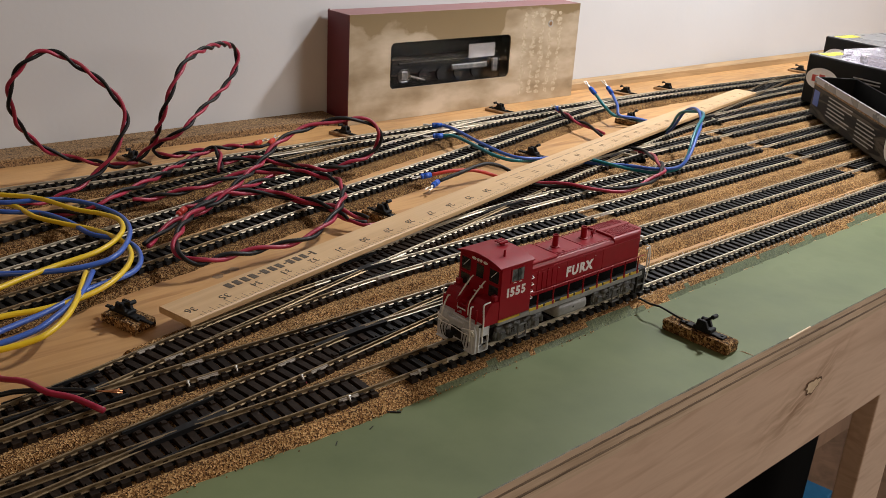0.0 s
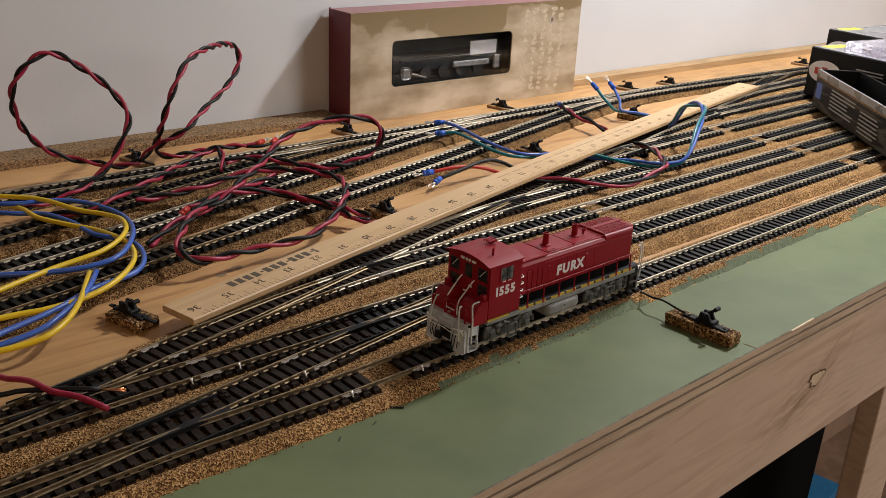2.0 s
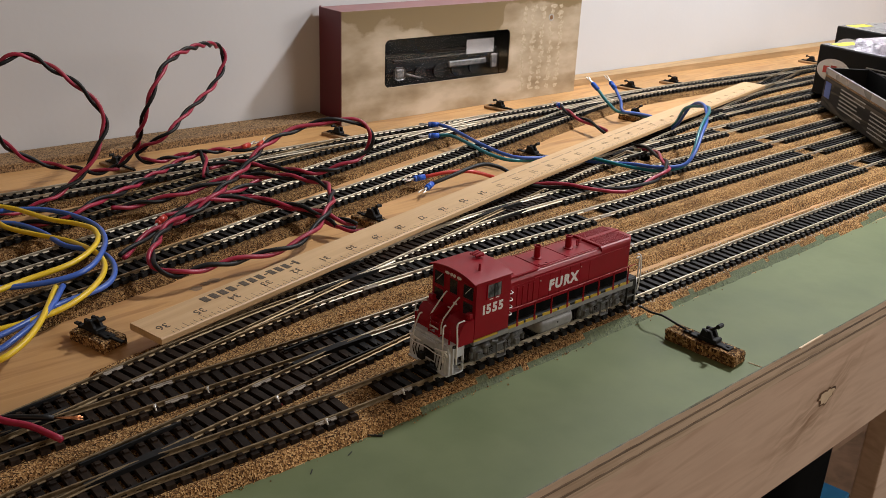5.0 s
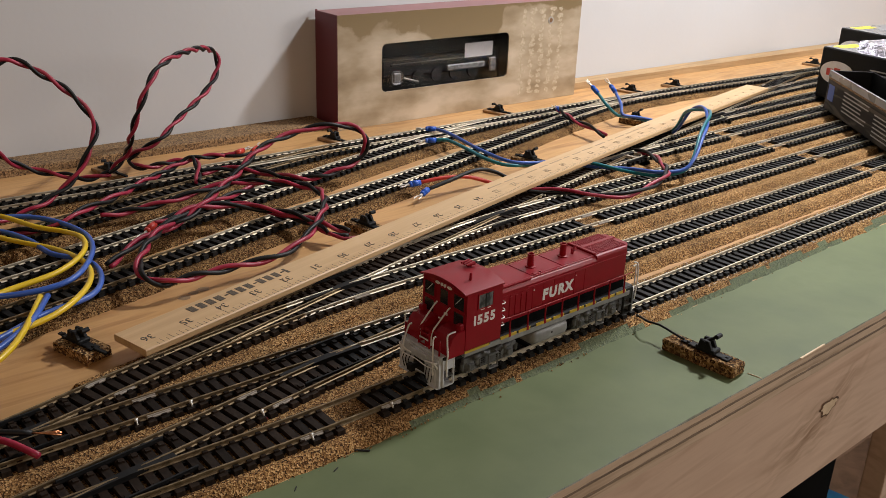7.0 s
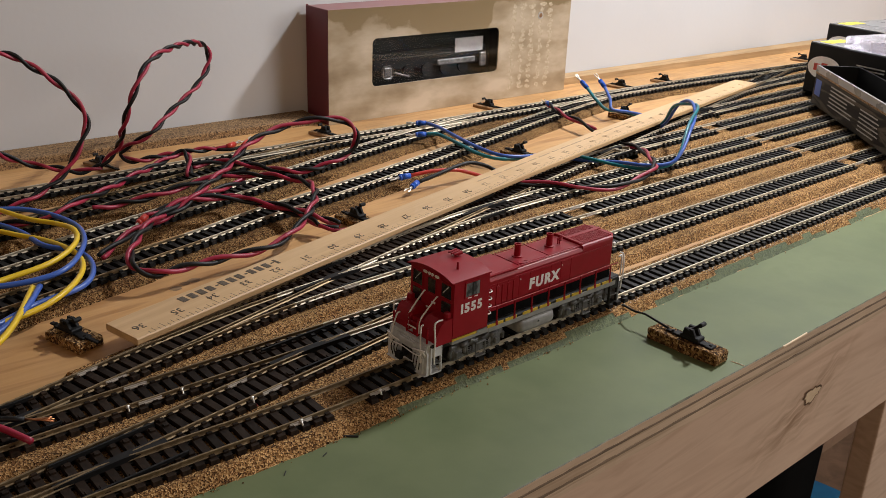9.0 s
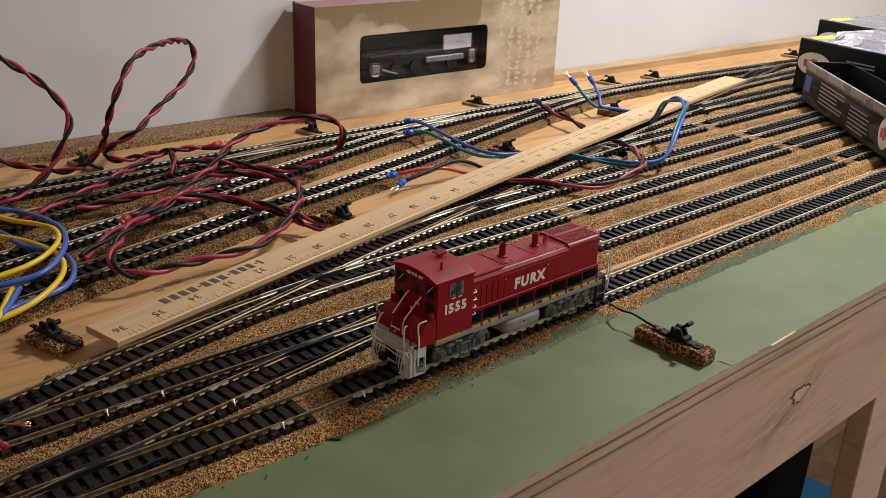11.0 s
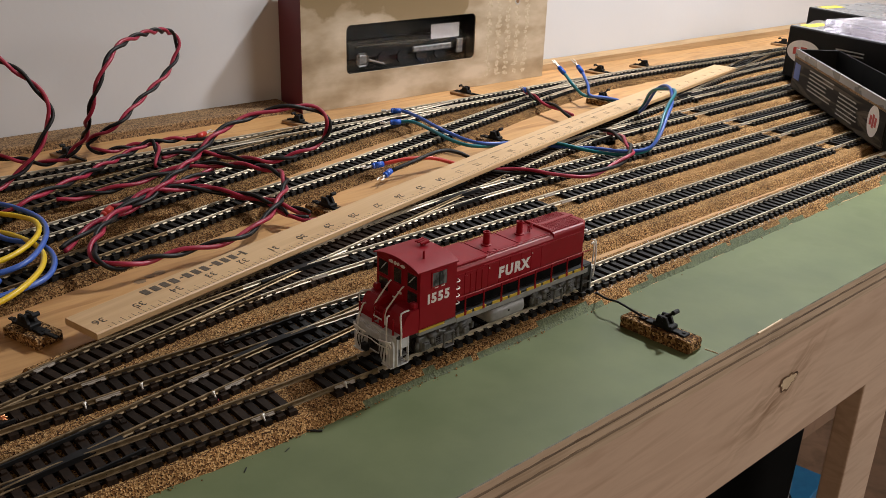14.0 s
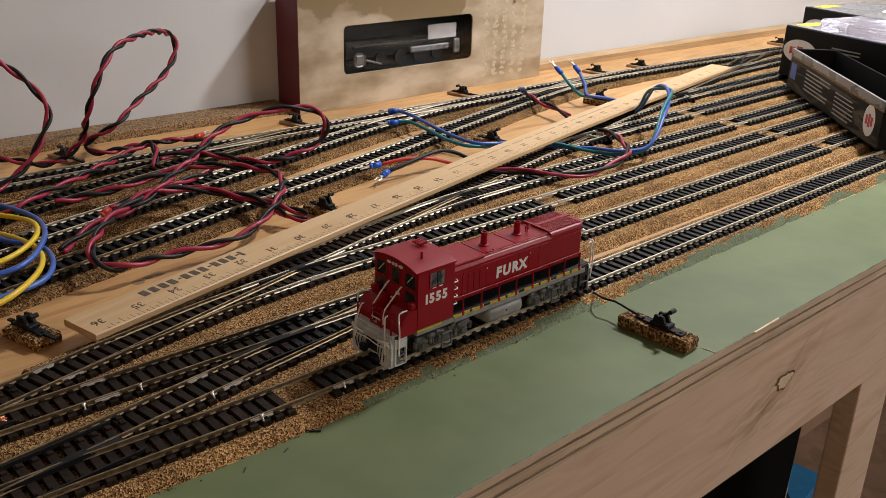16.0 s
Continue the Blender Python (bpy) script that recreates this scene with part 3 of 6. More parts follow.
def tie_mesh(name, w, mat):
    bm = bmesh.new()
    box(bm, -w / 2, w / 2, -0.0130, 0.0130, CORK_TOP - 0.0003, TIE_TOP)
    for v in bm.verts:
        if v.co.z > 0.006:
            v.co.x *= 0.86
            v.co.y *= 0.985
    for y in (-HALF, HALF):
        for s in (-1, 1):
            box(bm, -w * 0.27, w * 0.27, y + s * 0.0012 - 0.0008, y + s * 0.0012 + 0.0008, TIE_TOP - 0.0001, TIE_TOP + 0.0010)
    return mesh_of(bm, name, mat)


TIE_NEW = tie_mesh("tie", 0.0043, TIE)
TIE_WIDE = tie_mesh("tie_wide", 0.0046, TIE_OLD)


def sleepers(key, ob):
    line = LINES[key]
    d, nn = along(line)
    s = np.concatenate([[0], np.cumsum(np.linalg.norm(np.diff(line, axis=0), axis=1))])
    at = 0.002
    while at < s[-1]:
        x, y = np.interp(at, s, line[:, 0]), np.interp(at, s, line[:, 1])
        i = min(int(np.searchsorted(s, at)), len(line) - 1)
        old = x < 0.035 and y < 0.26 or (key in ("ladder",) and x < 0.45)
        step = 0.0066 if old else 0.0073
        at += step
        if any(abs(x - g) < 0.011 for g in GAPS.get(key, ())) or x < -0.42:
            continue
        if any(np.min(np.hypot(LINES[m][:, 0] - x, LINES[m][:, 1] - y)) < 0.0235 for m in MAINS[key]):
            continue
        shift, grow = 0.0, 0.0
        for b in BRANCHES.get(key, ()):
            q = LINES[b]
            k = int(np.argmin(np.hypot(q[:, 0] - x, q[:, 1] - y)))
            off = (q[k, 0] - x) * nn[i, 0] + (q[k, 1] - y) * nn[i, 1]
            if abs(off) < 0.0235 and np.hypot(q[k, 0] - x, q[k, 1] - y) < 0.024:
                if abs(off) > grow:
                    grow, shift = abs(off), off / 2
        t = new("tie", TIE_WIDE if old else TIE_NEW)
        t.parent = ob
        a = math.atan2(d[i, 1], d[i, 0]) + random.uniform(-0.012, 0.012)
        t.matrix_basis = Matrix.LocRotScale((x + nn[i, 0] * shift, y + nn[i, 1] * shift, random.uniform(-0.0001, 0.0001)), Euler((0, 0, a)), (1, 1 + grow / 0.026, 1))


def rails(key, ob):
    old = key in ("crossover", "ladder", "yard_three")
    line = LINES[key]
    d, nn = along(line)
    for side, nm in ((-1, "near_rail"), (1, "far_rail")):
        o = line + nn * HALF * side
        z = RAIL_TOP - (0.00008 if key in ("crossover", "ladder") else 0.00004 if MAINS[key] else 0)
        h, w, ft = 0.00048, 0.00022, 0.00095
        sec = [(-ft, TIE_TOP), (-ft, TIE_TOP + 0.0003), (-w, TIE_TOP + 0.0008), (-w, z - 0.0010), (-h, z - 0.0007), (-h, z - 0.0001), (-h * 0.75, z),
               (h * 0.75, z), (h, z - 0.0001), (h, z - 0.0007), (w, z - 0.0010), (w, TIE_TOP + 0.0008), (ft, TIE_TOP + 0.0003), (ft, TIE_TOP)]
        dull = o[:, 0] < (9 if old else 0.045 if line[0, 1] < 0.26 else -9)
        k = int(np.argmin(dull)) if not dull.all() else len(o)
        for seg, mt in ((o[:k + 1], RAIL_OLD), (o[k:], RAIL)):
            if len(seg) < 3:
                continue
            bm = bmesh.new()
            strip(bm, seg, sec, lambda i, k, p: 0)
            part(nm, bm, mt, ob)


def webs(key, ob):
    """Plastic runners that join the ties under both rails, broken where the track sections meet."""
    line = LINES[key]
    d, nn = along(line)
    keep = np.array([not any(abs(x - g) < 0.012 for g in GAPS.get(key, ())) for x in line[:, 0]])
    for side in (-1, 1):
        o = line + nn * HALF * side
        start = 0
        for i in range(1, len(o) + 1):
            if i == len(o) or keep[i] != keep[start]:
                if keep[start] and i - start > 3:
                    bm = bmesh.new()
                    strip(bm, o[start:i], [(-0.0017, CORK_TOP - 0.0004), (-0.0017, TIE_TOP - 0.0009), (0.0017, TIE_TOP - 0.0009), (0.0017, CORK_TOP - 0.0004)], lambda i, k, p: 0)
                    part("tie_web", bm, TIE, ob)
                start = i


WIDE = {"front": (0.0218, 0.0240), "second": (0.0268, 0.0265), "third": (0.0265, 0.0260), "fourth": (0.0250, 0.0260), "fifth": (0.0250, 0.0260), "sixth": (0.0240, 0.0250),
        "yard_one": (0.0235, 0.0245), "yard_two": (0.0245, 0.0245), "yard_three": (0.0245, 0.0230)}


def roadbed(key, ob, level):
    bm = bmesh.new()
    z = CORK_TOP - level * 0.00012
    line = LINES[key]
    green = key == "front"

    def jitter(i, k, p):
        if k in (0, 6):
            return (0.0009 * noise.noise((p[0] * 300, k, level)) + 0.0012 * noise.noise((p[0] * 70, k, level))) * (1 if k else -1)
        if k in (1, 2, 5):
            return 0.0006 * noise.noise((p[0] * 350, k, level + 5))
        return 0

    def mis(i, k, p):
        return int(green and k < 2 and p[0] > 0.03 and noise.noise((p[0] * 24, 1.7, 0)) + 0.25 * noise.noise((p[0] * 90, 4.1, k)) > (-0.45, -0.06)[k])

    near, far = WIDE.get(key, (0.0218, 0.0218))
    strip(bm, line, [(-near, 0.0), (0.0024 - near, z * 0.5), (0.0048 - near, z - 0.0003), (0.0058 - near, z), (far - 0.0058, z), (far - 0.0048, z - 0.0003), (far, 0.0)], mis, jitter)
    part("cork_roadbed", bm, [CORK_DIM if key in ("back", "yard_one", "yard_two", "yard_three") else CORK, GREEN_CORK], ob, "coarse brown cork roadbed")


TRACKS = {}
for lev, key in enumerate(ROUTES):
    ob = TRACKS[key] = thing("model_track", (0, 0, 0), LABELS[key], "model track", "tracks on the bench")
    roadbed(key, ob, lev)
    rails(key, ob)
    webs(key, ob)


def frog(key, x, y, ang):
    """Black plastic frog and two guard rails of a turnout."""
    ob = TRACKS[key]
    m = pose(x, y, 0, 0, 0, ang)
    bm = bmesh.new()
    pts = [(-0.030, -0.0012), (-0.030, 0.0012), (0.0, 0.0022), (0.022, 0.0030), (0.022, -0.0030), (0.0, -0.0022)]
    lo = [bm.verts.new(m @ Vector((a, b, TIE_TOP - 0.0002))) for a, b in pts]
    hi = [bm.verts.new(m @ Vector((a, b, RAIL_TOP + 0.0001 if abs(a) < 0.025 and a < 0.01 else RAIL_TOP - 0.0005))) for a, b in pts]
    bm.faces.new(hi)
    for i in range(6):
        bm.faces.new((lo[i], lo[(i + 1) % 6], hi[(i + 1) % 6], hi[i]))
    bmesh.ops.recalc_face_normals(bm, faces=bm.faces)
    part("frog", bm, BLACK, ob, "black plastic turnout frog")
    for s in (-1, 1):
        bm = bmesh.new()
        box(bm, -0.025, 0.025, s * 0.0150 - 0.0005, s * 0.0150 + 0.0005, TIE_TOP - 0.0001, RAIL_TOP - 0.0002, 0.0002)
        bmesh.ops.transform(bm, matrix=m, verts=bm.verts)
        part("guard_rail", bm, BLACK, ob, "black plastic guard rail")


for key, x, y, ang in (("crossover", -0.097, 0.1145, 5), ("crossover", 0.028, 0.1495, 4), ("ladder", -0.132, 0.1715, 5), ("ladder", 0.088, 0.2205, 7),
                       ("ladder", 0.262, 0.2610, 7), ("ladder", 0.482, 0.3115, 7), ("ladder", 0.690, 0.3585, 7)):
    frog(key, x, y, ang)


def joiner(key, x, side, length=0.012):
    line = LINES[key]
    d, nn = along(line)
    i = int(np.argmin(abs(line[:, 0] - x)))
    bm = bmesh.new()
    box(bm, -length / 2, length / 2, -0.0014, 0.0014, TIE_TOP, TIE_TOP + 0.0011, 0.0003)
    box(bm, -length / 2, length / 2, -0.0008, 0.0008, TIE_TOP, RAIL_TOP - 0.0006, 0.0002)
    ob = part("rail_joiner", bm, JOINER, TRACKS[key], "dull grey metal rail joiner")
    p = line[i] + nn[i] * HALF * side
    ob.matrix_basis = pose(p[0], p[1], 0, 0, 0, math.degrees(math.atan2(d[i, 1], d[i, 0])))


for key, x, s in (("ladder", -0.078, 1), ("ladder", -0.073, -1), ("second", -0.064, 1), ("second", -0.066, -1), ("crossover", -0.022, 1), ("crossover", -0.014, -1),
                  ("front", -0.019, -1), ("front", 0.026, -1), ("third", 0.318, 1), ("third", 0.318, -1), ("second", 0.640, 1), ("second", 0.640, -1), ("ladder", 0.145, -1), ("ladder", 0.165, -1), ("third", 0.09, -1),
                  ("third", 0.640, 1), ("third", 0.640, -1), ("fourth", 0.640, 1), ("fourth", 0.640, -1), ("back", 0.34, 1), ("yard_two", 0.30, 1), ("back", 0.45, 1), ("ladder", 0.9, 1)):
    joiner(key, x, s)

# strip along the wall: cork to the box, wood beyond it
bm = bmesh.new()
xs = np.linspace(-1.0, 0.314, 140)
strip(bm, np.array([(x, wall_y(x) - 0.018) for x in xs]), [(-0.018, 0.0), (-0.0175, 0.0062), (-0.016, 0.0072), (0.0165, 0.0074), (0.0165, 0.0)], lambda i, k, p: 0,
      lambda i, k, p: 0.0012 * noise.noise((p[0] * 160, k, 2)) if k < 3 else 0)
tagged(part("cork_strip", bm, CORK_DARK), "dark pressed cork strip along the wall", "cork strip")
bm = bmesh.new()
strip(bm, np.array([(x, wall_y(x) - 0.012) for x in np.linspace(0.666, 2.1, 40)]), [(-0.012, 0.0), (-0.012, 0.0085), (0.0105, 0.0090), (0.0105, 0.0)], lambda i, k, p: 0)
tagged(part("wood_strip", bm, STRIP_WOOD), "tan wooden strip along the wall", "wood strip")

# ---- yardstick ----
FADED_INK = material("faded_ink", [(0.3, (0.34, 0.24, 0.15)), (0.7, (0.46, 0.34, 0.22))], 900, 2, (0.5, 0.7))


def yardstick():
    ang = math.degrees(math.atan2(0.393 - 0.2045, 0.858 + 0.048))
    ob = thing("yardstick", (-0.048, 0.2045, 0.0101), "pale wooden yardstick with black inch marks, lying across the tracks", "yardstick", rz=ang)
    W, T, L = 0.0285, 0.0042, 0.926
    bm = bmesh.new()
    def bow(x):
        return 0.0034 * math.sin(math.pi * max(0, min(1, x / L)))

    rows = []
    for i in range(41):
        x = L * i / 40
        z = bow(x)
        rows.append([bm.verts.new((x, y, z + h)) for y, h in ((0.0005, 0), (0, 0.0006), (0, T - 0.0007), (0.0007, T), (W - 0.0007, T), (W, T - 0.0007), (W, 0.0006), (W - 0.0005, 0))])
    for a, b in zip(rows, rows[1:]):
        for k in range(8):
            bm.faces.new((a[k], b[k], b[(k + 1) % 8], a[(k + 1) % 8]))
    bm.faces.new(rows[0])
    bm.faces.new(rows[-1][::-1])
    bmesh.ops.recalc_face_normals(bm, faces=bm.faces)
    part("blade", bm, WOOD_STICK, ob)
    bm = bmesh.new()
    z = T + 0.00006
    for i in range(1, 36 * 8 + 1):
        x = 0.006 + i * 0.0254 / 8
        h = 0.0085 if i % 8 == 0 else 0.0062 if i % 4 == 0 else 0.0046 if i % 2 == 0 else 0.003
        vs = [bm.verts.new((x + a, 0.0006 + b * h, z + bow(x))) for a, b in ((-0.0002, 0), (0.0002, 0), (0.0002, 1), (-0.0002, 1))]
        bm.faces.new(vs)
    tick = part("scale_print", bm, INK, ob, "printed black inch marks")
    tagged(tick, kind="stuff")
    for k in range(36, 0, -1):
        x = 0.004 + (36 - k) * 0.0254 + 0.0015
        lettering("numeral", str(k), 0.0078, INK if k > 23 else FADED_INK, ob, Matrix.Translation((x + 0.0035, 0.0112, T + bow(x) + 0.00008)) @ Euler((0, 0, math.pi)).to_matrix().to_4x4(), depth=0.00012)
    # printed line of writing
    x = 0.044
    for w in (0.0066, 0.0066, 0.0066, 0.0066, 0.0034, 0.0064, 0.0064, 0.0064, 0.0034, 0.0062, 0.0062, 0.0062, 0.0034, 0.004):
        bm = bmesh.new()
        if w < 0.004:
            box(bm, x, x + w - 0.001, 0.0202, 0.0214, T + bow(x) - 0.0004, T + bow(x) + 0.0002)
        else:
            box(bm, x, x + w - 0.0022, 0.0172, 0.0240, T + bow(x) - 0.0004, T + bow(x) + 0.0002)
        part("print_bar", bm, INK, ob, "printed black bar")
        x += w
    x = 0.34
    while x < 0.62:
        w = random.uniform(0.006, 0.02)
        bm = bmesh.new()
        box(bm, x, x + w, 0.0188, 0.0200, T + bow(x) - 0.0004, T + bow(x) + 0.0002)
        part("print_bar", bm, FADED_INK, ob, "faint printed bar")
        x += w + random.uniform(0.003, 0.006)


yardstick()

# ---- ground throws ----


def ground_throw(loc, rz, pad=(0.047, 0.0135, 0.0082), lever=35, label="black plastic ground throw lever on a cork pad", arm=1, at=0.0, k=1.0, base=None):
    ob = thing("ground_throw", loc, label, "switch lever", "ground throws", rz=rz)
    L, W, H = pad
    bm = bmesh.new()
    vs = box(bm, -L / 2, L / 2, -W / 2, W / 2, 0, H, 0.0006)
    bmesh.ops.subdivide_edges(bm, edges=bm.edges, cuts=3, use_grid_fill=True)
    for v in bm.verts:
        v.co += 0.0005 * noise.noise_vector(v.co * 500 + Vector(loc) * 900)
    part("pad", bm, base or CORK_PAD, ob, "thin tan pad" if base else "coarse dark cork pad")
    # base plate with screw ears, two cheeks, a pivot and a weighted lever
    b = bmesh.new()
    box(b, at - 0.0135, at + 0.0135, -0.0030, 0.0030, H, H + 0.0016, 0.0004)
    box(b, at - 0.0195, at - 0.0125, -0.0016, 0.0016, H, H + 0.0013, 0.0003)
    box(b, at + 0.0120, at + 0.0170, -0.0036, 0.0036, H, H + 0.0015, 0.0003)
    for x in (-0.0145, 0.0145):
        cyl(b, (at + x, 0, H + 0.0012), (at + x, 0, H + 0.0022), 0.0013, 0.0010, 10)
    part("base", b, BLACK, ob)
    b = bmesh.new()
    for y0, y1 in ((-0.0040, -0.0016), (0.0016, 0.0040)):
        vs = box(b, at - 0.0062, at + 0.0062, y0, y1, H + 0.0010, H + 0.0092, 0.0004)
        for v in vs:
            if v.co.z > H + 0.005:
                v.co.x = at + (v.co.x - at) * 0.55 - 0.0012
    box(b, at - 0.0072, at + 0.0072, -0.0044, 0.0044, H + 0.0010, H + 0.0042, 0.0006)
    cyl(b, (at - 0.0012, -0.0046, H + 0.0072), (at - 0.0012, 0.0046, H + 0.0072), 0.0017, seg=10)
    part("stand", b, BLACK, ob)
    b = bmesh.new()
    a = radians(lever)
    foot = Vector((at - 0.0012, 0, H + 0.0072))
    tip = foot + Vector((0.0100 * math.cos(a) * arm, 0, 0.0100 * math.sin(a)))
    cyl(b, foot, tip, 0.0013, 0.0009, 8)
    cyl(b, tip - Vector((0, 0.0026, 0)), tip + Vector((0, 0.0026, 0)), 0.0016, seg=10)
    part("lever", b, BLACK, ob)
    for c in ob.children:
        if c.name.split(".")[0] in ("base", "stand", "lever"):
            c.data.transform(Matrix.Translation((0, 0, H)) @ Matrix.Scale(k, 4) @ Matrix.Translation((0, 0, -H)))
    if L > 0.043:
        return ob
    b = bmesh.new()
    s = 1 if rz < 0 else -1
    box(b, min(s * 0.010, s * (L / 2 + 0.010)) + at, max(s * 0.010, s * (L / 2 + 0.010)) + at, -0.0013, 0.0013, H, H + 0.0014, 0.0003)
    part("throw_bar", b, BLACK, ob, "black plastic throw bar")
    return ob


ground_throw((0.2050, 0.0330, 0.0), -87, (0.0460, 0.0130, 0.0070), lever=42, at=0.003, k=0.85, label="black ground throw lever on cork pad, on green paint")
ground_throw((-0.0665, 0.2475, 0.0), -74, (0.029, 0.0165, 0.006), 22, at=-0.003, k=0.85)
ground_throw((0.170, 0.306, 0.0), -82, (0.034, 0.016, 0.006), 40, k=0.85)
ground_throw((0.399, 0.361, 0.0), -82, (0.034, 0.016, 0.006), 35, k=0.85)
ground_throw((0.610, 0.404, 0.0), -80, (0.034, 0.016, 0.006), 40, k=0.85)
for x, y in ((0.072, 0.548), (0.291, 0.526), (0.512, 0.522), (0.735, 0.511), (0.812, 0.500), (1.135, 0.482)):
    ground_throw((x, y, 0.0), 100, (0.034, 0.0145, 0.0032), 10, "black ground throw lever on thin tan pad beside the wall track", k=0.8, base=TAN_PAD)

# bent wire from the front throw to the track
w = thing("throw_rod", (0.205, 0.060, 0.009), "thin dark bent wire rod from lever to track", "wire")
wire_part("rod", [(0.2045, 0.046, 0.0085), (0.2050, 0.055, 0.0092), (0.2065, 0.065, 0.0095), (0.2045, 0.071, 0.0095), (0.2080, 0.079, 0.0080), (0.2130, 0.0865, 0.0055)], 0.0007, BLACK_WIRE, w, seg=6)
# dark scuff chips on the green paint
for x, y, rz in ((0.0, 0.078, -55), (-0.018, 0.0735, 10), (-0.04, 0.0725, 30)):
    bm = bmesh.new()
    box(bm, -0.005, 0.005, -0.0008, 0.0008, 0, 0.0012, 0.0004)
    for v in bm.verts:
        v.co.y += 0.0012 * math.sin(v.co.x * 400)
    c = part("paint_chip", bm, LOCO_DARK)
    c.matrix_world = pose(x, y, 0.0, 0, 0, rz) @ Matrix.Scale(0.7 if x == 0 else 0.35, 4)
    tagged(c, "small dark paint crumb on the green strip", "debris")

# loose cork crumbs along the green border
rng = random.Random(11)
bm = bmesh.new()
for _ in range(300):
    x = rng.uniform(-0.2, 0.16) if rng.random() < 0.8 else rng.uniform(0.16, 0.7)
    y = 0.0800 + 0.0044 * max(0, min(1, -x / 0.12)) - abs(rng.gauss(0, 0.0018))
    r = rng.uniform(0.0002, 0.0006)
    m = Matrix.Translation((x, y, r * 0.6)) @ Euler((rng.random() * 6, rng.random() * 6, 0)).to_matrix().to_4x4()
    bmesh.ops.create_icosphere(bm, subdivisions=1, radius=r, matrix=m @ Matrix.Diagonal((1, rng.uniform(0.6, 1), rng.uniform(0.5, 1), 1)))
tagged(part("cork_crumbs", bm, [CORK]), "loose cork crumbs along the painted border", "debris", kind="stuff")

# pale grit caught along the tie ends of the front track
bm = bmesh.new()
for _ in range(260):
    x = rng.uniform(0.20, 0.62)
    y = rng.uniform(0.0856, 0.0882) if rng.random() < 0.75 else rng.uniform(0.1165, 0.1200)
    r = rng.uniform(0.0002, 0.0005)
    bmesh.ops.create_icosphere(bm, subdivisions=1, radius=r, matrix=Matrix.Translation((x, y, CORK_TOP + r * 0.5)))
tagged(part("grit", bm, [WHITE_PAINT]), "pale grit along the tie ends of the front track", "debris", kind="stuff")

# ---- tan model box against the wall ----


def model_box():
    """Tall printed box with a window, standing on the cork strip."""
    a = math.degrees(math.atan2(0.543 - 0.5575, 0.663 - 0.3175))
    L, D, H = 0.3455, 0.0415, 0.1168
    ob = thing("model_box", (0.3175, 0.5575, 0.0003), "tan cloud-printed cardboard model box with maroon end and window", "box", rz=a)
    x0, x1, z0, z1 = 0.054, 0.231, 0.0343, 0.0848
    bm = bmesh.new()
    # front face with a rounded window opening, built as a ring of quads
    outer = [(0, 0), (L, 0), (L, H), (0, H)]
    n = 8
    ring = []
    rr = 0.006
    for (cx, cz), s in zip(((x0 + rr, z0 + rr), (x1 - rr, z0 + rr), (x1 - rr, z1 - rr), (x0 + rr, z1 - rr)), (180, 270, 0, 90)):
        for k in range(n + 1):
            t = radians(s + 90 * k / n)
            ring.append((cx + rr * math.cos(t), cz + rr * math.sin(t)))
    fo = [bm.verts.new((x, 0, z)) for x, z in outer]
    fi = [bm.verts.new((x, 0, z)) for x, z in ring]
    bi = [bm.verts.new((x, 0.0012, z)) for x, z in ring]
    m = n + 1
    for c in range(4):
        for k in range(n):
            i = c * m + k
            bm.faces.new((fo[c], fi[i], fi[i + 1]))
        bm.faces.new((fo[c], fi[c * m + n], fi[((c + 1) * m) % len(fi)], fo[(c + 1) % 4]))
    for i in range(len(fi)):
        bm.faces.new((fi[i], bi[i], bi[(i + 1) % len(fi)], fi[(i + 1) % len(fi)]))
    bmesh.ops.recalc_face_normals(bm, faces=bm.faces)
    part("front_panel", bm, CLOUD, ob, "tan card printed with pale clouds")
    bm = bmesh.new()
    box(bm, 0, L, 0.0003, D, H - 0.0006, H, 0.0003)
    part("top_panel", bm, MAROON_SHEEN, ob, "maroon top panel with its pale sheen in the colour")
    bm = bmesh.new()
    box(bm, 0.0006, L, 0.002, D, 0, 0.0006)
    part("bottom_panel", bm, MAROON_CARD, ob)
    bm = bmesh.new()
    box(bm, -0.0006, 0.0006, 0.0001, D, 0, H + 0.0002, 0.0003)
    box(bm, -0.0002, 0.002, D - 0.0004, D + 0.0006, 0.001, H + 0.001)
    part("end_panel", bm, MAROON_CARD, ob, "maroon card end flap")
    bm = bmesh.new()
    box(bm, L - 0.0006, L + 0.0004, 0.0003, D, 0, H)
    part("end_panel", bm, CLOUD, ob)
    bm = bmesh.new()
    box(bm, 0.001, L - 0.001, D - 0.0006, D, 0.0006, H - 0.0007)
    part("back_panel", bm, MAROON_CARD, ob)
    bm = bmesh.new()
    box(bm, 0.02, L - 0.02, 0.030, 0.0306, 0.004, H - 0.004)
    box(bm, x1 + 0.012, x1 + 0.0126, 0.004, 0.030, 0.006, H - 0.006)
    part("inner_tray", bm, BLACK_CARD, ob, "dark inner tray")
    bm = bmesh.new()
    box(bm, x0 + 0.01, x1 - 0.006, 0.014, 0.026, z0 + 0.010, z0 + 0.030, 0.002)
    box(bm, x0 + 0.02, x1 - 0.03, 0.011, 0.026, z0 + 0.023, z0 + 0.025, 0.0004)
    for k in range(5):
        cyl(bm, (x0 + 0.03 + k * 0.026, 0.011, z0 + 0.009), (x0 + 0.03 + k * 0.026, 0.014, z0 + 0.009), 0.0075, seg=16)
    part("packed_model", bm, BLACK_CARD, ob, "dark locomotive model behind the window")
    bm = bmesh.new()
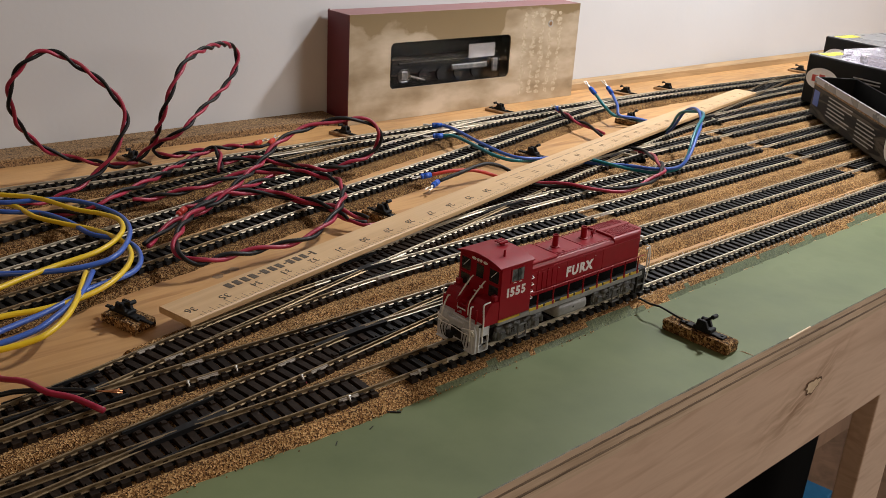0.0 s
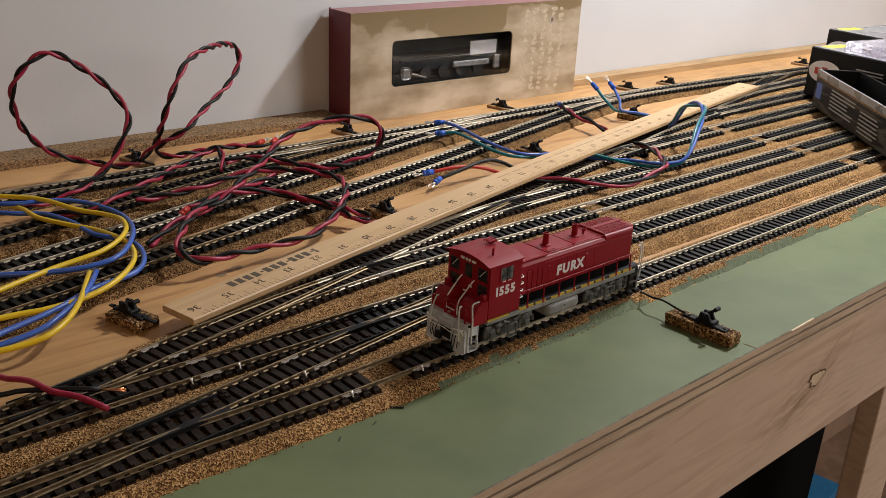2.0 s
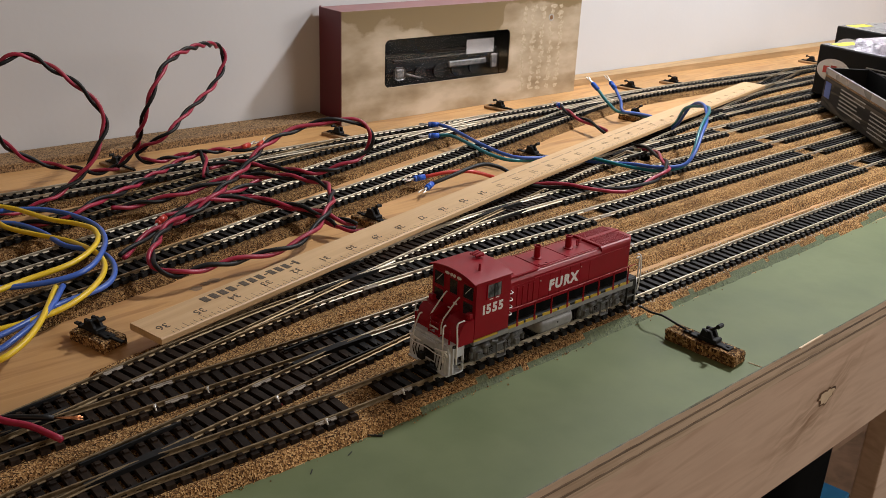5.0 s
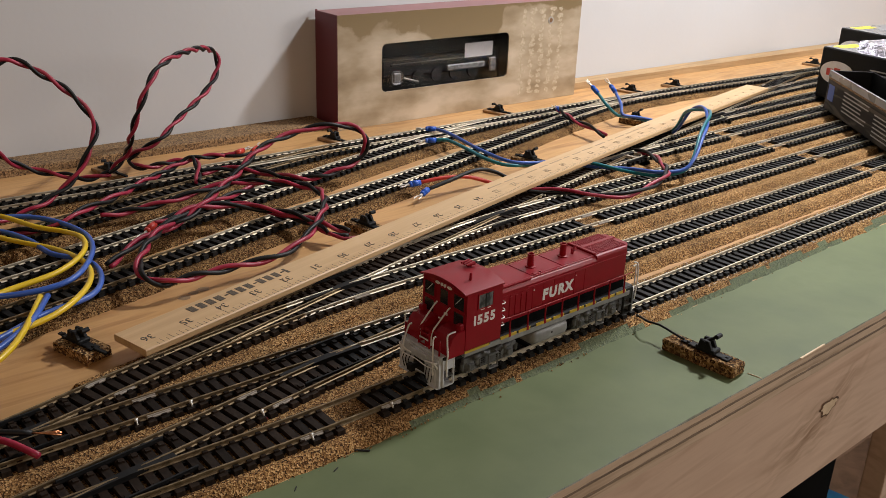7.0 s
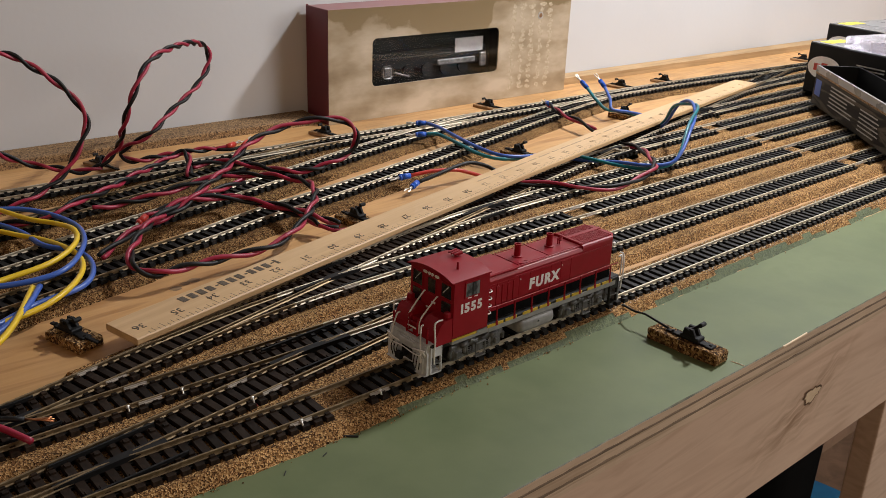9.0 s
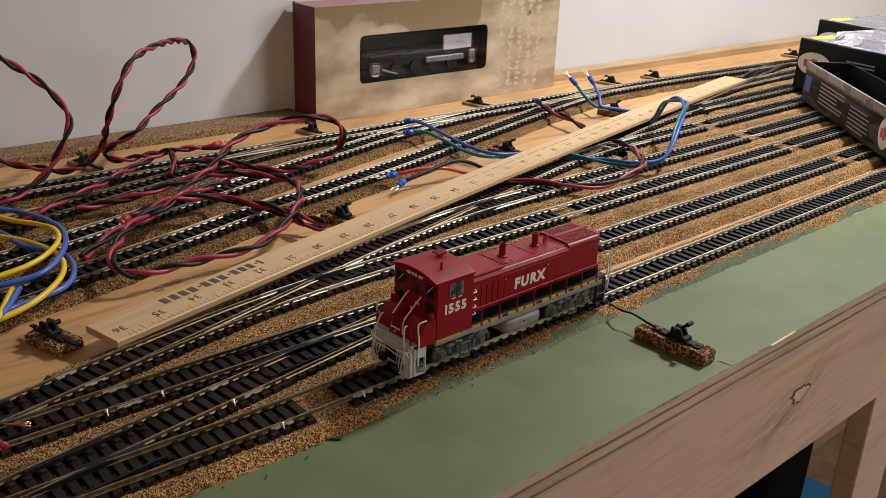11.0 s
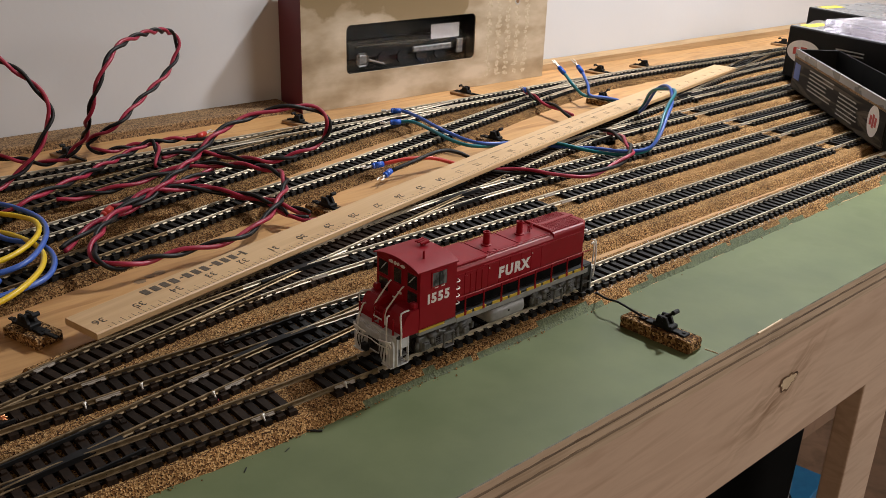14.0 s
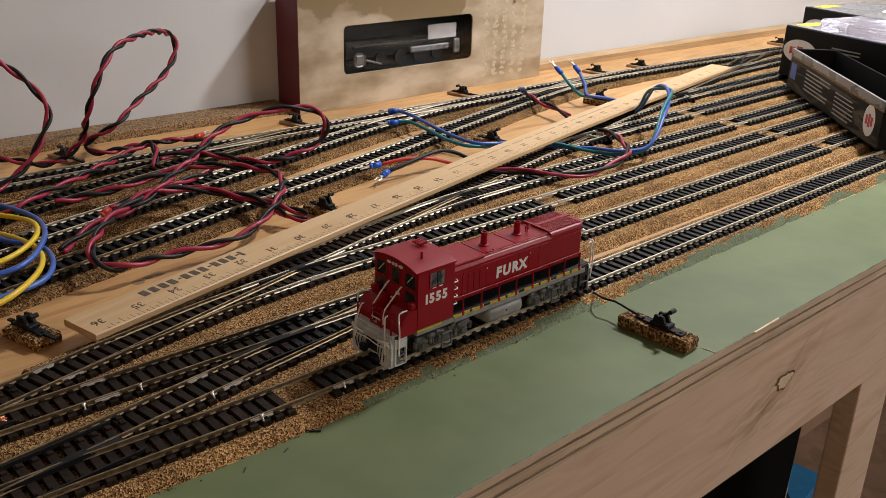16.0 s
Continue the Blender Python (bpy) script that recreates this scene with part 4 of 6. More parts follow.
    cyl(bm, (x0 + 0.035, 0.0095, z0 + 0.010), (x0 + 0.055, 0.0095, z0 + 0.004), 0.0012)
    box(bm, x0 + 0.095, x0 + 0.150, 0.009, 0.012, z0 + 0.012, z0 + 0.0185, 0.001)
    box(bm, x0 + 0.02, x0 + 0.034, 0.009, 0.012, z0 + 0.004, z0 + 0.018, 0.003)
    box(bm, x0 + 0.158, x0 + 0.167, 0.009, 0.012, z0 + 0.006, z0 + 0.022, 0.001)
    part("model_details", bm, MODEL_GREY, ob, "grey running gear details")
    bm = bmesh.new()
    box(bm, x1 - 0.057, x1 - 0.016, 0.010, 0.0104, z1 - 0.026, z1 - 0.010)
    part("paper_slip", bm, PRINT_SLIP, ob, "pale paper slip")
    bm = bmesh.new()
    box(bm, x0 - 0.003, x1 + 0.003, 0.0014, 0.0018, z0 - 0.003, z1 + 0.003)
    pane = part("window_pane", bm, CLEAR, ob, "clear plastic window film")
    pane.visible_shadow = False
    # pale worn print columns beside the window
    rng = random.Random(4)
    for c in range(5):
        z = 0.012
        while z < H - 0.008:
            h = rng.uniform(0.004, 0.009)
            w = rng.uniform(0.006, 0.0115)
            x = 0.252 + c * 0.0150 + rng.uniform(-0.002, 0.002)
            bm = bmesh.new()
            r = bmesh.ops.create_circle(bm, cap_ends=True, segments=11, radius=1)
            for v in r["verts"]:
                k = rng.uniform(0.45, 1.15)
                v.co = Vector((x + v.co.x * w * 0.5 * k, -0.00004 - 0.00001 * c, z + v.co.y * h * 0.5 * k))
            part("print_patch", bm, PRINT_TAN, ob, "pale worn print")
            z += h * 0.75 + rng.uniform(0.0002, 0.0020)
    bm = bmesh.new()
    cyl(bm, (0.2955, -0.0004, 0.0943), (0.2955, 0.0, 0.0943), 0.0042, seg=18)
    part("emblem", bm, GREY_PRINT, ob, "small round printed emblem")
    bm = bmesh.new()
    cyl(bm, (0.2955, -0.0006, 0.0943), (0.2955, 0.0, 0.0943), 0.0026, seg=18)
    part("emblem_centre", bm, PRINT_BROWN, ob, "brown emblem centre")


PRINT_TAN = material("pale_tan_print", [(0.3, (0.42, 0.34, 0.225)), (0.7, (0.62, 0.53, 0.40))], 300, 3, (0.3, 0.4))
PRINT_SLIP = material("dim_paper", [(0.3, (0.28, 0.265, 0.26)), (0.7, (0.40, 0.385, 0.38))], 60, 3, (0.5, 0.6))
MODEL_GREY = material("shaded_grey_plastic", [(0.3, (0.05, 0.047, 0.045)), (0.7, (0.16, 0.15, 0.14))], 200, 3, (0.4, 0.5))
# paler copy of MAROON_CARD: the box top's grazing sheen put into its colour
MAROON_SHEEN = material("sheen_maroon_card", [(0.3, (0.23, 0.095, 0.095)), (0.7, (0.29, 0.135, 0.135))], 40, 3, (0.35, 0.5))
PRINT_BROWN = material("brown_print", [(0.3, (0.22, 0.11, 0.05)), (0.7, (0.28, 0.15, 0.07))], 200, 3, (0.3, 0.4))
model_box()

# ---- wires ----
PAIR_A = [(-0.06, 0.452, 0.011), (-0.025, 0.457, 0.012), (0.001, 0.465, 0.02), (0.016, 0.467, 0.03), (0.03, 0.47, 0.049), (0.037, 0.475, 0.065), (0.026, 0.48, 0.086), (0.008, 0.485, 0.103),
          (-0.013, 0.49, 0.116), (-0.031, 0.492, 0.109), (-0.043, 0.497, 0.089), (-0.038, 0.507, 0.062), (-0.018, 0.523, 0.035), (0.004, 0.526, 0.021), (0.024, 0.515, 0.016),
          (0.038, 0.503, 0.014), (0.055, 0.502, 0.016)]
PAIR_A2 = [(0.055, 0.502, 0.016), (0.067, 0.494, 0.032), (0.065, 0.474, 0.054), (0.074, 0.468, 0.082), (0.097, 0.482, 0.103), (0.145, 0.52, 0.105), (0.178, 0.55, 0.095), (0.181, 0.55, 0.08),
           (0.163, 0.54, 0.063), (0.126, 0.522, 0.046), (0.104, 0.512, 0.034), (0.087, 0.520, 0.024), (0.081, 0.525, 0.016), (0.088, 0.513, 0.012), (0.112, 0.511, 0.013), (0.138, 0.509, 0.0135), (0.160, 0.506, 0.013)]
PAIR_B = [(-0.053, 0.426, 0.012), (-0.023, 0.409, 0.014), (-0.003, 0.415, 0.02), (0.029, 0.435, 0.018), (0.075, 0.47, 0.016), (0.107, 0.486, 0.018), (0.121, 0.487, 0.021), (0.118, 0.472, 0.016), (0.108, 0.454, 0.0115)]
PAIR_C = [(-0.017, 0.329, 0.012), (0.018, 0.352, 0.016), (0.048, 0.357, 0.020), (0.075, 0.369, 0.028), (0.108, 0.39, 0.034), (0.14, 0.408, 0.045), (0.176, 0.418, 0.05), (0.206, 0.412, 0.054), (0.230, 0.407, 0.05),
          (0.237, 0.399, 0.04), (0.233, 0.401, 0.025), (0.215, 0.402, 0.018), (0.194, 0.405, 0.0135), (0.175, 0.417, 0.013), (0.16, 0.446, 0.013), (0.142, 0.470, 0.013), (0.121, 0.473, 0.012)]
PAIR_D = [(0.013, 0.417, 0.012), (0.032, 0.418, 0.012), (0.061, 0.415, 0.014), (0.097, 0.416, 0.018), (0.125, 0.41, 0.02), (0.147, 0.384, 0.022), (0.159, 0.36, 0.022), (0.154, 0.338, 0.021), (0.135, 0.314, 0.019),
          (0.111, 0.295, 0.015), (0.082, 0.283, 0.011), (0.051, 0.283, 0.011), (0.02, 0.282, 0.012), (-0.003, 0.282, 0.013), (-0.011, 0.296, 0.018), (0.005, 0.321, 0.022), (0.036, 0.353, 0.022), (0.075, 0.376, 0.02)]
PAIR_D2 = [(0.075, 0.376, 0.02), (0.101, 0.377, 0.016), (0.113, 0.361, 0.0145), (0.121, 0.339, 0.014), (0.129, 0.318, 0.0125), (0.131, 0.298, 0.0105)]
RB = ([RED_WIRE, BLACK_WIRE], ["red_wire", "black_wire"])


def spade(parent, at, to, sleeve, name="terminal"):
    """A crimped fork terminal at a wire's end, pointing along at -> to."""
    o = parent.matrix_world.translation
    p, q = Vector(at) - o, Vector(to) - o
    d = (q - p).normalized()
    bm = bmesh.new()
    cyl(bm, p, p + d * 0.0085, 0.0025, 0.0027, 12)
    cyl(bm, p + d * 0.0085, p + d * 0.0105, 0.0027, 0.0019, 12)
    s = part(name, bm, sleeve, parent, "crimp sleeve", smooth=True)
    side = d.cross(Vector((0, 0, 1)))
    side = side.normalized() if side.length > 0.1 else Vector((1, 0, 0))
    bm = bmesh.new()
    cyl(bm, p + d * 0.010, p + d * 0.0135, 0.0012, 0.0010, 8)
    for k in (-1, 1):
        cyl(bm, p + d * 0.013, p + d * 0.0155 + side * k * 0.0022, 0.0006, seg=6)
        cyl(bm, p + d * 0.0155 + side * k * 0.0022, p + d * 0.0200 + side * k * 0.0020, 0.0006, 0.0005, seg=6)
    part("fork", bm, TIN, s, "tinned fork tip")


w = thing("wire_pair", (0.055, 0.502, 0.012), "twisted red and black wire pair in two standing loops", "wire", "feeder wires")
twisted(PAIR_A, 0.00150, *RB, w, 0.038)
twisted(PAIR_A2, 0.00150, *RB, w, 0.036)
wire_part("red_tail", [(0.160, 0.506, 0.013), (0.166, 0.505, 0.0135), (0.172, 0.503, 0.014)], 0.0015, RED_WIRE, w)
spade(w, (0.170, 0.503, 0.0135), (0.176, 0.505, 0.014), RED_CRIMP)
wire_part("black_tail", [(0.160, 0.506, 0.012), (0.172, 0.499, 0.012), (0.184, 0.499, 0.013)], 0.0015, BLACK_WIRE, w)
spade(w, (0.184, 0.499, 0.013), (0.190, 0.503, 0.0145), RED_CRIMP)
w = thing("wire_pair", (-0.02, 0.41, 0.012), "twisted red and black wire pair across the tracks", "wire", "feeder wires")
twisted(PAIR_B, 0.00150, *RB, w, phase=1.0)
w = thing("wire_pair", (0.11, 0.39, 0.012), "twisted red and black wire pair in an arched loop", "wire", "feeder wires")
twisted(PAIR_C, 0.00158, *RB, w, phase=2.0)
w = thing("wire_pair", (0.08, 0.38, 0.012), "twisted red and black wire pair lying in a wide loop", "wire", "feeder wires")
twisted(PAIR_D, 0.00158, *RB, w, phase=0.4)
twisted(PAIR_D2, 0.00145, *RB, w, phase=2.4)
wire_part("black_tail", [(0.131, 0.298, 0.0105), (0.137, 0.293, 0.0095), (0.142, 0.290, 0.009)], 0.0016, BLACK_WIRE, w)
wire_part("red_tail", [(0.130, 0.300, 0.011), (0.135, 0.286, 0.0095), (0.144, 0.284, 0.009)], 0.0014, RED_WIRE, w)
w = thing("wire_pair", (0.06, 0.36, 0.012), "twisted red and black wire pair with cut ends beside the lever", "wire", "feeder wires")
twisted([(0.020, 0.345, 0.019), (0.060, 0.364, 0.025), (0.094, 0.364, 0.020), (0.112, 0.348, 0.0175), (0.124, 0.328, 0.0165), (0.137, 0.306, 0.0125), (0.146, 0.294, 0.0095)], 0.00155, *RB, w, phase=0.8)
w = thing("wire_pair", (0.03, 0.37, 0.012), "red and black wire pair with a red crimp terminal", "wire", "feeder wires")
twisted([(0.131, 0.404, 0.016), (0.105, 0.392, 0.018), (0.075, 0.381, 0.019), (0.05, 0.376, 0.017), (0.034, 0.373, 0.0155)], 0.00145, *RB, w, phase=1.3)
spade(w, (0.034, 0.373, 0.0155), (0.025, 0.367, 0.0135), RED_CRIMP)

COIL = [("yellow_wire", YELLOW_WIRE, [(-0.105, 0.49, 0.02), (-0.066, 0.456, 0.02), (-0.049, 0.436, 0.02), (-0.035, 0.407, 0.018), (-0.022, 0.39, 0.017), (-0.018, 0.369, 0.018), (-0.027, 0.345, 0.018),
                                      (-0.049, 0.328, 0.016), (-0.083, 0.322, 0.014), (-0.115, 0.31, 0.014), (-0.16, 0.29, 0.014)]),
        ("yellow_wire", YELLOW_WIRE, [(-0.105, 0.475, 0.018), (-0.069, 0.448, 0.016), (-0.06, 0.417, 0.014), (-0.048, 0.396, 0.013), (-0.034, 0.372, 0.0125), (-0.029, 0.336, 0.014), (-0.039, 0.304, 0.015),
                                      (-0.061, 0.281, 0.014), (-0.083, 0.273, 0.012), (-0.107, 0.27, 0.012), (-0.128, 0.271, 0.013), (-0.17, 0.27, 0.014)]),
        ("blue_wire", BLUE_WIRE, [(-0.105, 0.48, 0.016), (-0.07, 0.446, 0.018), (-0.048, 0.439, 0.018), (-0.031, 0.428, 0.018), (-0.018, 0.408, 0.017), (-0.012, 0.379, 0.016), (-0.021, 0.345, 0.017), (-0.042, 0.316, 0.016),
                                  (-0.063, 0.312, 0.014), (-0.092, 0.321, 0.013), (-0.14, 0.345, 0.014)]),
        ("blue_wire", BLUE_WIRE, [(-0.105, 0.47, 0.014), (-0.073, 0.437, 0.014), (-0.053, 0.425, 0.013), (-0.043, 0.399, 0.0125), (-0.039, 0.369, 0.012), (-0.025, 0.344, 0.012), (-0.028, 0.314, 0.013), (-0.043, 0.292, 0.012),
                                  (-0.075, 0.282, 0.012), (-0.105, 0.266, 0.012), (-0.134, 0.256, 0.012), (-0.17, 0.24, 0.013)]),
        ("yellow_wire", YELLOW_WIRE, [(-0.068, 0.305, 0.013), (-0.094, 0.258, 0.015), (-0.114, 0.237, 0.014), (-0.132, 0.234, 0.012), (-0.17, 0.237, 0.012)]),
        ("blue_wire", BLUE_WIRE, [(-0.064, 0.304, 0.013), (-0.082, 0.276, 0.014), (-0.107, 0.252, 0.014), (-0.126, 0.244, 0.012), (-0.17, 0.241, 0.010)])]
w = thing("wire_coil", (-0.08, 0.33, 0.01), "loose coil of yellow and blue insulated wires on tracks", "wire")
for nm, mt, pts in COIL:
    wire_part(nm, pts, 0.0018, mt, w)

w = thing("cut_wire", (-0.15, 0.19, 0.01), "black cut wire with bare copper end", "wire", "cut wires")
wire_part("black_wire", [(-0.19, 0.205, 0.0115), (-0.163, 0.19, 0.012), (-0.152, 0.186, 0.013), (-0.143, 0.179, 0.014), (-0.132, 0.172, 0.014), (-0.12, 0.164, 0.013)], 0.0014, BLACK_WIRE, w)
for k in range(5):
    a = k * 1.26
    wire_part("copper_strand", [(-0.120, 0.164, 0.013), (-0.114 + 0.0005 * math.cos(a), 0.160 + 0.0006 * math.sin(a), 0.0128), (-0.110 + 0.001 * math.cos(a), 0.1575 + 0.0014 * math.sin(a), 0.0124 + 0.0005 * math.sin(a))],
              0.00045, COPPER, w, "bare copper strand", seg=5)
w = thing("cut_wire", (-0.15, 0.18, 0.01), "red cut wire lying over the tracks", "wire", "cut wires")
wire_part("red_wire", [(-0.19, 0.225, 0.0125), (-0.158, 0.208, 0.013), (-0.152, 0.199, 0.014), (-0.145, 0.188, 0.0155), (-0.14, 0.173, 0.015), (-0.131, 0.163, 0.0135), (-0.123, 0.147, 0.0115)], 0.0016, RED_WIRE, w)


def led(name, label, at, runs):
    """A pair of wires with blue crimp terminals on their ends."""
    ob = thing(name, at, label, "wire", "crimped wires")
    for nm, mt, pts, tip in runs:
        wire_part(nm, pts, 0.0017, mt, ob)
        if tip:
            spade(ob, pts[0], tip, BLUE_CRIMP)


led("crimped_wires", "blue and teal wires with blue crimp terminals", (0.37, 0.40, 0.01), [
    ("blue_wire", BLUE_WIRE, [(0.377, 0.472, 0.013), (0.373, 0.447, 0.0145), (0.361, 0.39, 0.014), (0.362, 0.354, 0.012), (0.380, 0.341, 0.010), (0.414, 0.340, 0.007)], (0.364, 0.482, 0.013)),
    ("teal_wire", TEAL_WIRE, [(0.350, 0.440, 0.013), (0.357, 0.43, 0.014), (0.354, 0.402, 0.0135), (0.352, 0.368, 0.011), (0.363, 0.347, 0.009), (0.415, 0.341, 0.005)], (0.336, 0.448, 0.0125))])
led("crimped_wires", "red and black wires with blue crimp terminals", (0.29, 0.338, 0.005), [
    ("red_wire", RED_CRIMP, [(0.256, 0.349, 0.012), (0.277, 0.343, 0.014), (0.300, 0.337, 0.012), (0.323, 0.331, 0.004)], (0.244, 0.351, 0.0115)),
    ("black_wire", BLACK_WIRE, [(0.256, 0.339, 0.0085), (0.275, 0.338, 0.012), (0.310, 0.339, 0.016), (0.329, 0.337, 0.012), (0.341, 0.329, 0.005)], (0.244, 0.334, 0.007))])
led("crimped_wires", "teal and blue wires with crimp terminals standing up", (0.59, 0.405, 0.005), [
    ("teal_wire", TEAL_WIRE, [(0.577, 0.434, 0.033), (0.573, 0.417, 0.024), (0.583, 0.408, 0.013), (0.607, 0.402, 0.009), (0.604, 0.380, 0.008)], (0.574, 0.446, 0.043)),
    ("blue_wire", BLUE_WIRE, [(0.606, 0.433, 0.031), (0.593, 0.413, 0.022), (0.586, 0.404, 0.014), (0.598, 0.393, 0.012), (0.608, 0.380, 0.010)], (0.606, 0.446, 0.041))])
w = thing("wire_pair", (0.45, 0.25, 0.01), "twisted blue and teal wire pair looping over the yardstick", "wire")
twisted([(0.415, 0.312, 0.011), (0.432, 0.269, 0.0125), (0.441, 0.245, 0.014), (0.459, 0.233, 0.017), (0.473, 0.233, 0.026), (0.497, 0.244, 0.04), (0.532, 0.262, 0.049), (0.549, 0.279, 0.051), (0.563, 0.305, 0.042), (0.577, 0.325, 0.020), (0.580, 0.333, 0.012)],
        0.0016, [BLUE_WIRE, TEAL_WIRE], ["blue_wire", "teal_wire"], w, pitch=0.13)
w = thing("wire_pair", (0.52, 0.40, 0.01), "short twisted red and black wire pair", "wire", "feeder wires")
twisted([(0.541, 0.458, 0.015), (0.525, 0.419, 0.0125), (0.52, 0.391, 0.012), (0.512, 0.365, 0.010)], 0.00155, *RB, w, 0.065)
spade(w, (0.539, 0.452, 0.0145), (0.543, 0.462, 0.0155), BLUE_CRIMP)
w = thing("wire_pair", (0.40, 0.24, 0.01), "twisted red and black wire pair across yard tracks", "wire", "feeder wires")
twisted([(0.318, 0.285, 0.011), (0.338, 0.263, 0.0125), (0.351, 0.244, 0.0125), (0.374, 0.227, 0.0125), (0.411, 0.228, 0.014), (0.438, 0.234, 0.018), (0.466, 0.262, 0.016), (0.490, 0.293, 0.0125), (0.497, 0.320, 0.008)], 0.00155, *RB, w, 0.085, phase=1.5)


# ---- stacked boxes at the far end ----
def carton(name, corner, u, length, width, height, mats, label, group="stacked boxes", tray=False):
    """corner: the foot nearest the far left; u: heading of the long side in degrees."""
    ob = thing(name, corner, label, "box", group, rz=u)
    t = 0.0016
    if tray:
        for nm, a in (("side_panel", (0, length, 0, t, 0, height)), ("side_panel", (0, length, width - t, width, 0, height)), ("end_panel", (0, t, t, width - t, 0, height)),
                      ("end_panel", (length - t, length, t, width - t, 0, height)), ("bottom_panel", (t, length - t, t, width - t, 0, t))):
            bm = bmesh.new()
            box(bm, *a, 0.0004)
            part(nm, bm, mats[0] if a[2:4] == (0, t) else mats[1], ob)
    else:
        bm = bmesh.new()
        box(bm, 0, length, 0, width, 0, height, 0.0012)
        part("carton_body", bm, mats[0], ob)
        bm = bmesh.new()
        box(bm, 0.0012, length - 0.0012, 0.0012, width - 0.0012, height - 0.0003, height + 0.0004)
        part("carton_top", bm, mats[1], ob)
    return ob


def flat(name, ob, x0, x1, y0, y1, z0, z1, mat, label="", rnd=False):
    bm = bmesh.new()
    if rnd:
        r = bmesh.ops.create_circle(bm, cap_ends=True, segments=24, radius=0.5)
        flat_y = abs(y1 - y0) < 0.001
        for v in r["verts"]:
            a, b = v.co.x + 0.5, v.co.y + 0.5
            v.co = Vector((x0 + a * (x1 - x0), y0, z0 + b * (z1 - z0))) if flat_y else Vector((x0 + a * (x1 - x0), y0 + b * (y1 - y0), z1))
    else:
        box(bm, x0, x1, y0, y1, z0, z1)
    return part(name, bm, mat, ob, label)


def face_print(ob, x0, w, z0, rows, mat, pitch=0.0042, h=0.0013, seed=1):
    """Rows of unreadable small print as thin bars on the face at local y = 0."""
    rng = random.Random(seed)
    for k in range(rows):
        flat("print_bar", ob, x0, x0 + w * rng.uniform(0.7, 1.0), -0.00025, 0.0002, z0 - k * pitch, z0 - k * pitch + h, mat, "small grey print bar")


def oval(ob, cx, cz, w, h, y=-0.0003):
    flat("oval_badge", ob, cx - w / 2, cx + w / 2, y, y, cz - h / 2, cz + h / 2, WHITE_PAINT, "white oval badge", rnd=True)
    for dx, s in ((-0.22, 0.30), (0.0, 0.42), (0.22, 0.30)):
        flat("badge_mark", ob, cx + (dx - 0.09) * w, cx + (dx + 0.09) * w, y - 0.0001, y + 0.00005, cz - h * s * 0.5, cz + h * s * 0.5, LABEL_RED, "red badge mark")


tray = carton("open_tray", (0.835, 0.305, 0.0101), -133.4, 0.262, 0.050, 0.0445, [GREY_CARD, BLACK_CARD], "worn grey and black open cardboard tray on the tracks", tray=True)
flat("rim", tray, 0.0, 0.262, -0.0005, 0.002, 0.0375, 0.0450, GREY_TOP, "scuffed grey upper rim")
flat("rim_edge", tray, 0.0, 0.262, -0.0003, 0.001, 0.0352, 0.0375, CORK_DARK, "frayed brown edge of the torn rim")
face_print(tray, 0.055, 0.075, 0.030, 6, DIM_PRINT, seed=2)
face_print(tray, 0.145, 0.060, 0.026, 6, DIM_PRINT, seed=3)
face_print(tray, 0.04, 0.17, 0.0405, 1, WHITE_PAINT, seed=5)
oval(tray, 0.236, 0.021, 0.026, 0.030)
flat("blue_patch", tray, 0.006, 0.024, -0.0003, 0.0002, 0.012, 0.030, BLUE_WIRE, "blue printed patch")
for at, w, lab in (((0.889, 0.347, 0.0101), 0.145, "black cardboard model box with grey lid and yellow sticker"), ((1.064, 0.416, 0.0101), 0.14, "black cardboard model box with grey lid behind another box")):
    c = carton("carton", at, -100.4, 0.27, w, 0.061, [BLACK_CARD, GREY_TOP], lab)
    flat("sticker", c, 0.006, 0.022, 0.010, 0.050, 0.0610, 0.0617, YELLOW_LABEL, "yellow price sticker")
    flat("lid_oval", c, 0.07, 0.13, 0.05, 0.12, 0.0610, 0.0618, WHITE_PAINT, "white oval print on the lid", rnd=True)
    oval(c, 0.027, 0.033, 0.048, 0.028, y=-0.0013)
    for k in range(2):
        flat("print_bar", c, 0.070, 0.108, -0.0004, 0.0002, 0.044 - 0.004 * k, 0.0455 - 0.004 * k, GREY_PRINT, "small grey print bar")
bl = thing("blister_pack", (0.880, 0.300, 0.0719), "crumpled clear plastic blister pack on the boxes", "packaging", rz=-100)
bm = bmesh.new()
vs = box(bm, 0, 0.10, 0, 0.075, 0, 0.013, 0.002, 2)
bmesh.ops.subdivide_edges(bm, edges=bm.edges, cuts=2, use_grid_fill=True)
for v in bm.verts:
    if v.co.z > 0.002:
        v.co += 0.002 * noise.noise_vector(v.co * 90)
sh = part("shell", bm, HAZY, bl, "hazy lilac plastic shell")
sh.visible_shadow = False

# ---- under the bench: an added black block for the dark there, boards and a stored carton ----
# black block stands in for the unlit hollow under the bench
bm = bmesh.new()
vs = box(bm, 0.0, 0.58, 0.0, 0.40, 0.0, 0.50, 0.012, 2)
for v in vs:
    if v.co.z < 0.2:
        v.co.x = 0.29 + (v.co.x - 0.29) * 0.93
dark_block = part("underbench_dark_block", bm, VOID_BLACK)
dark_block.matrix_world = pose(0.02, 0.10, -0.6895)
tagged(dark_block, "added black block for the dark under the bench", "storage tote")
bm = bmesh.new()
box(bm, 0, 0.30, 0, 0.012, 0, 0.30, 0.001)
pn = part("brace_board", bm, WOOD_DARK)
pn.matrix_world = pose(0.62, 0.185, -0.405)
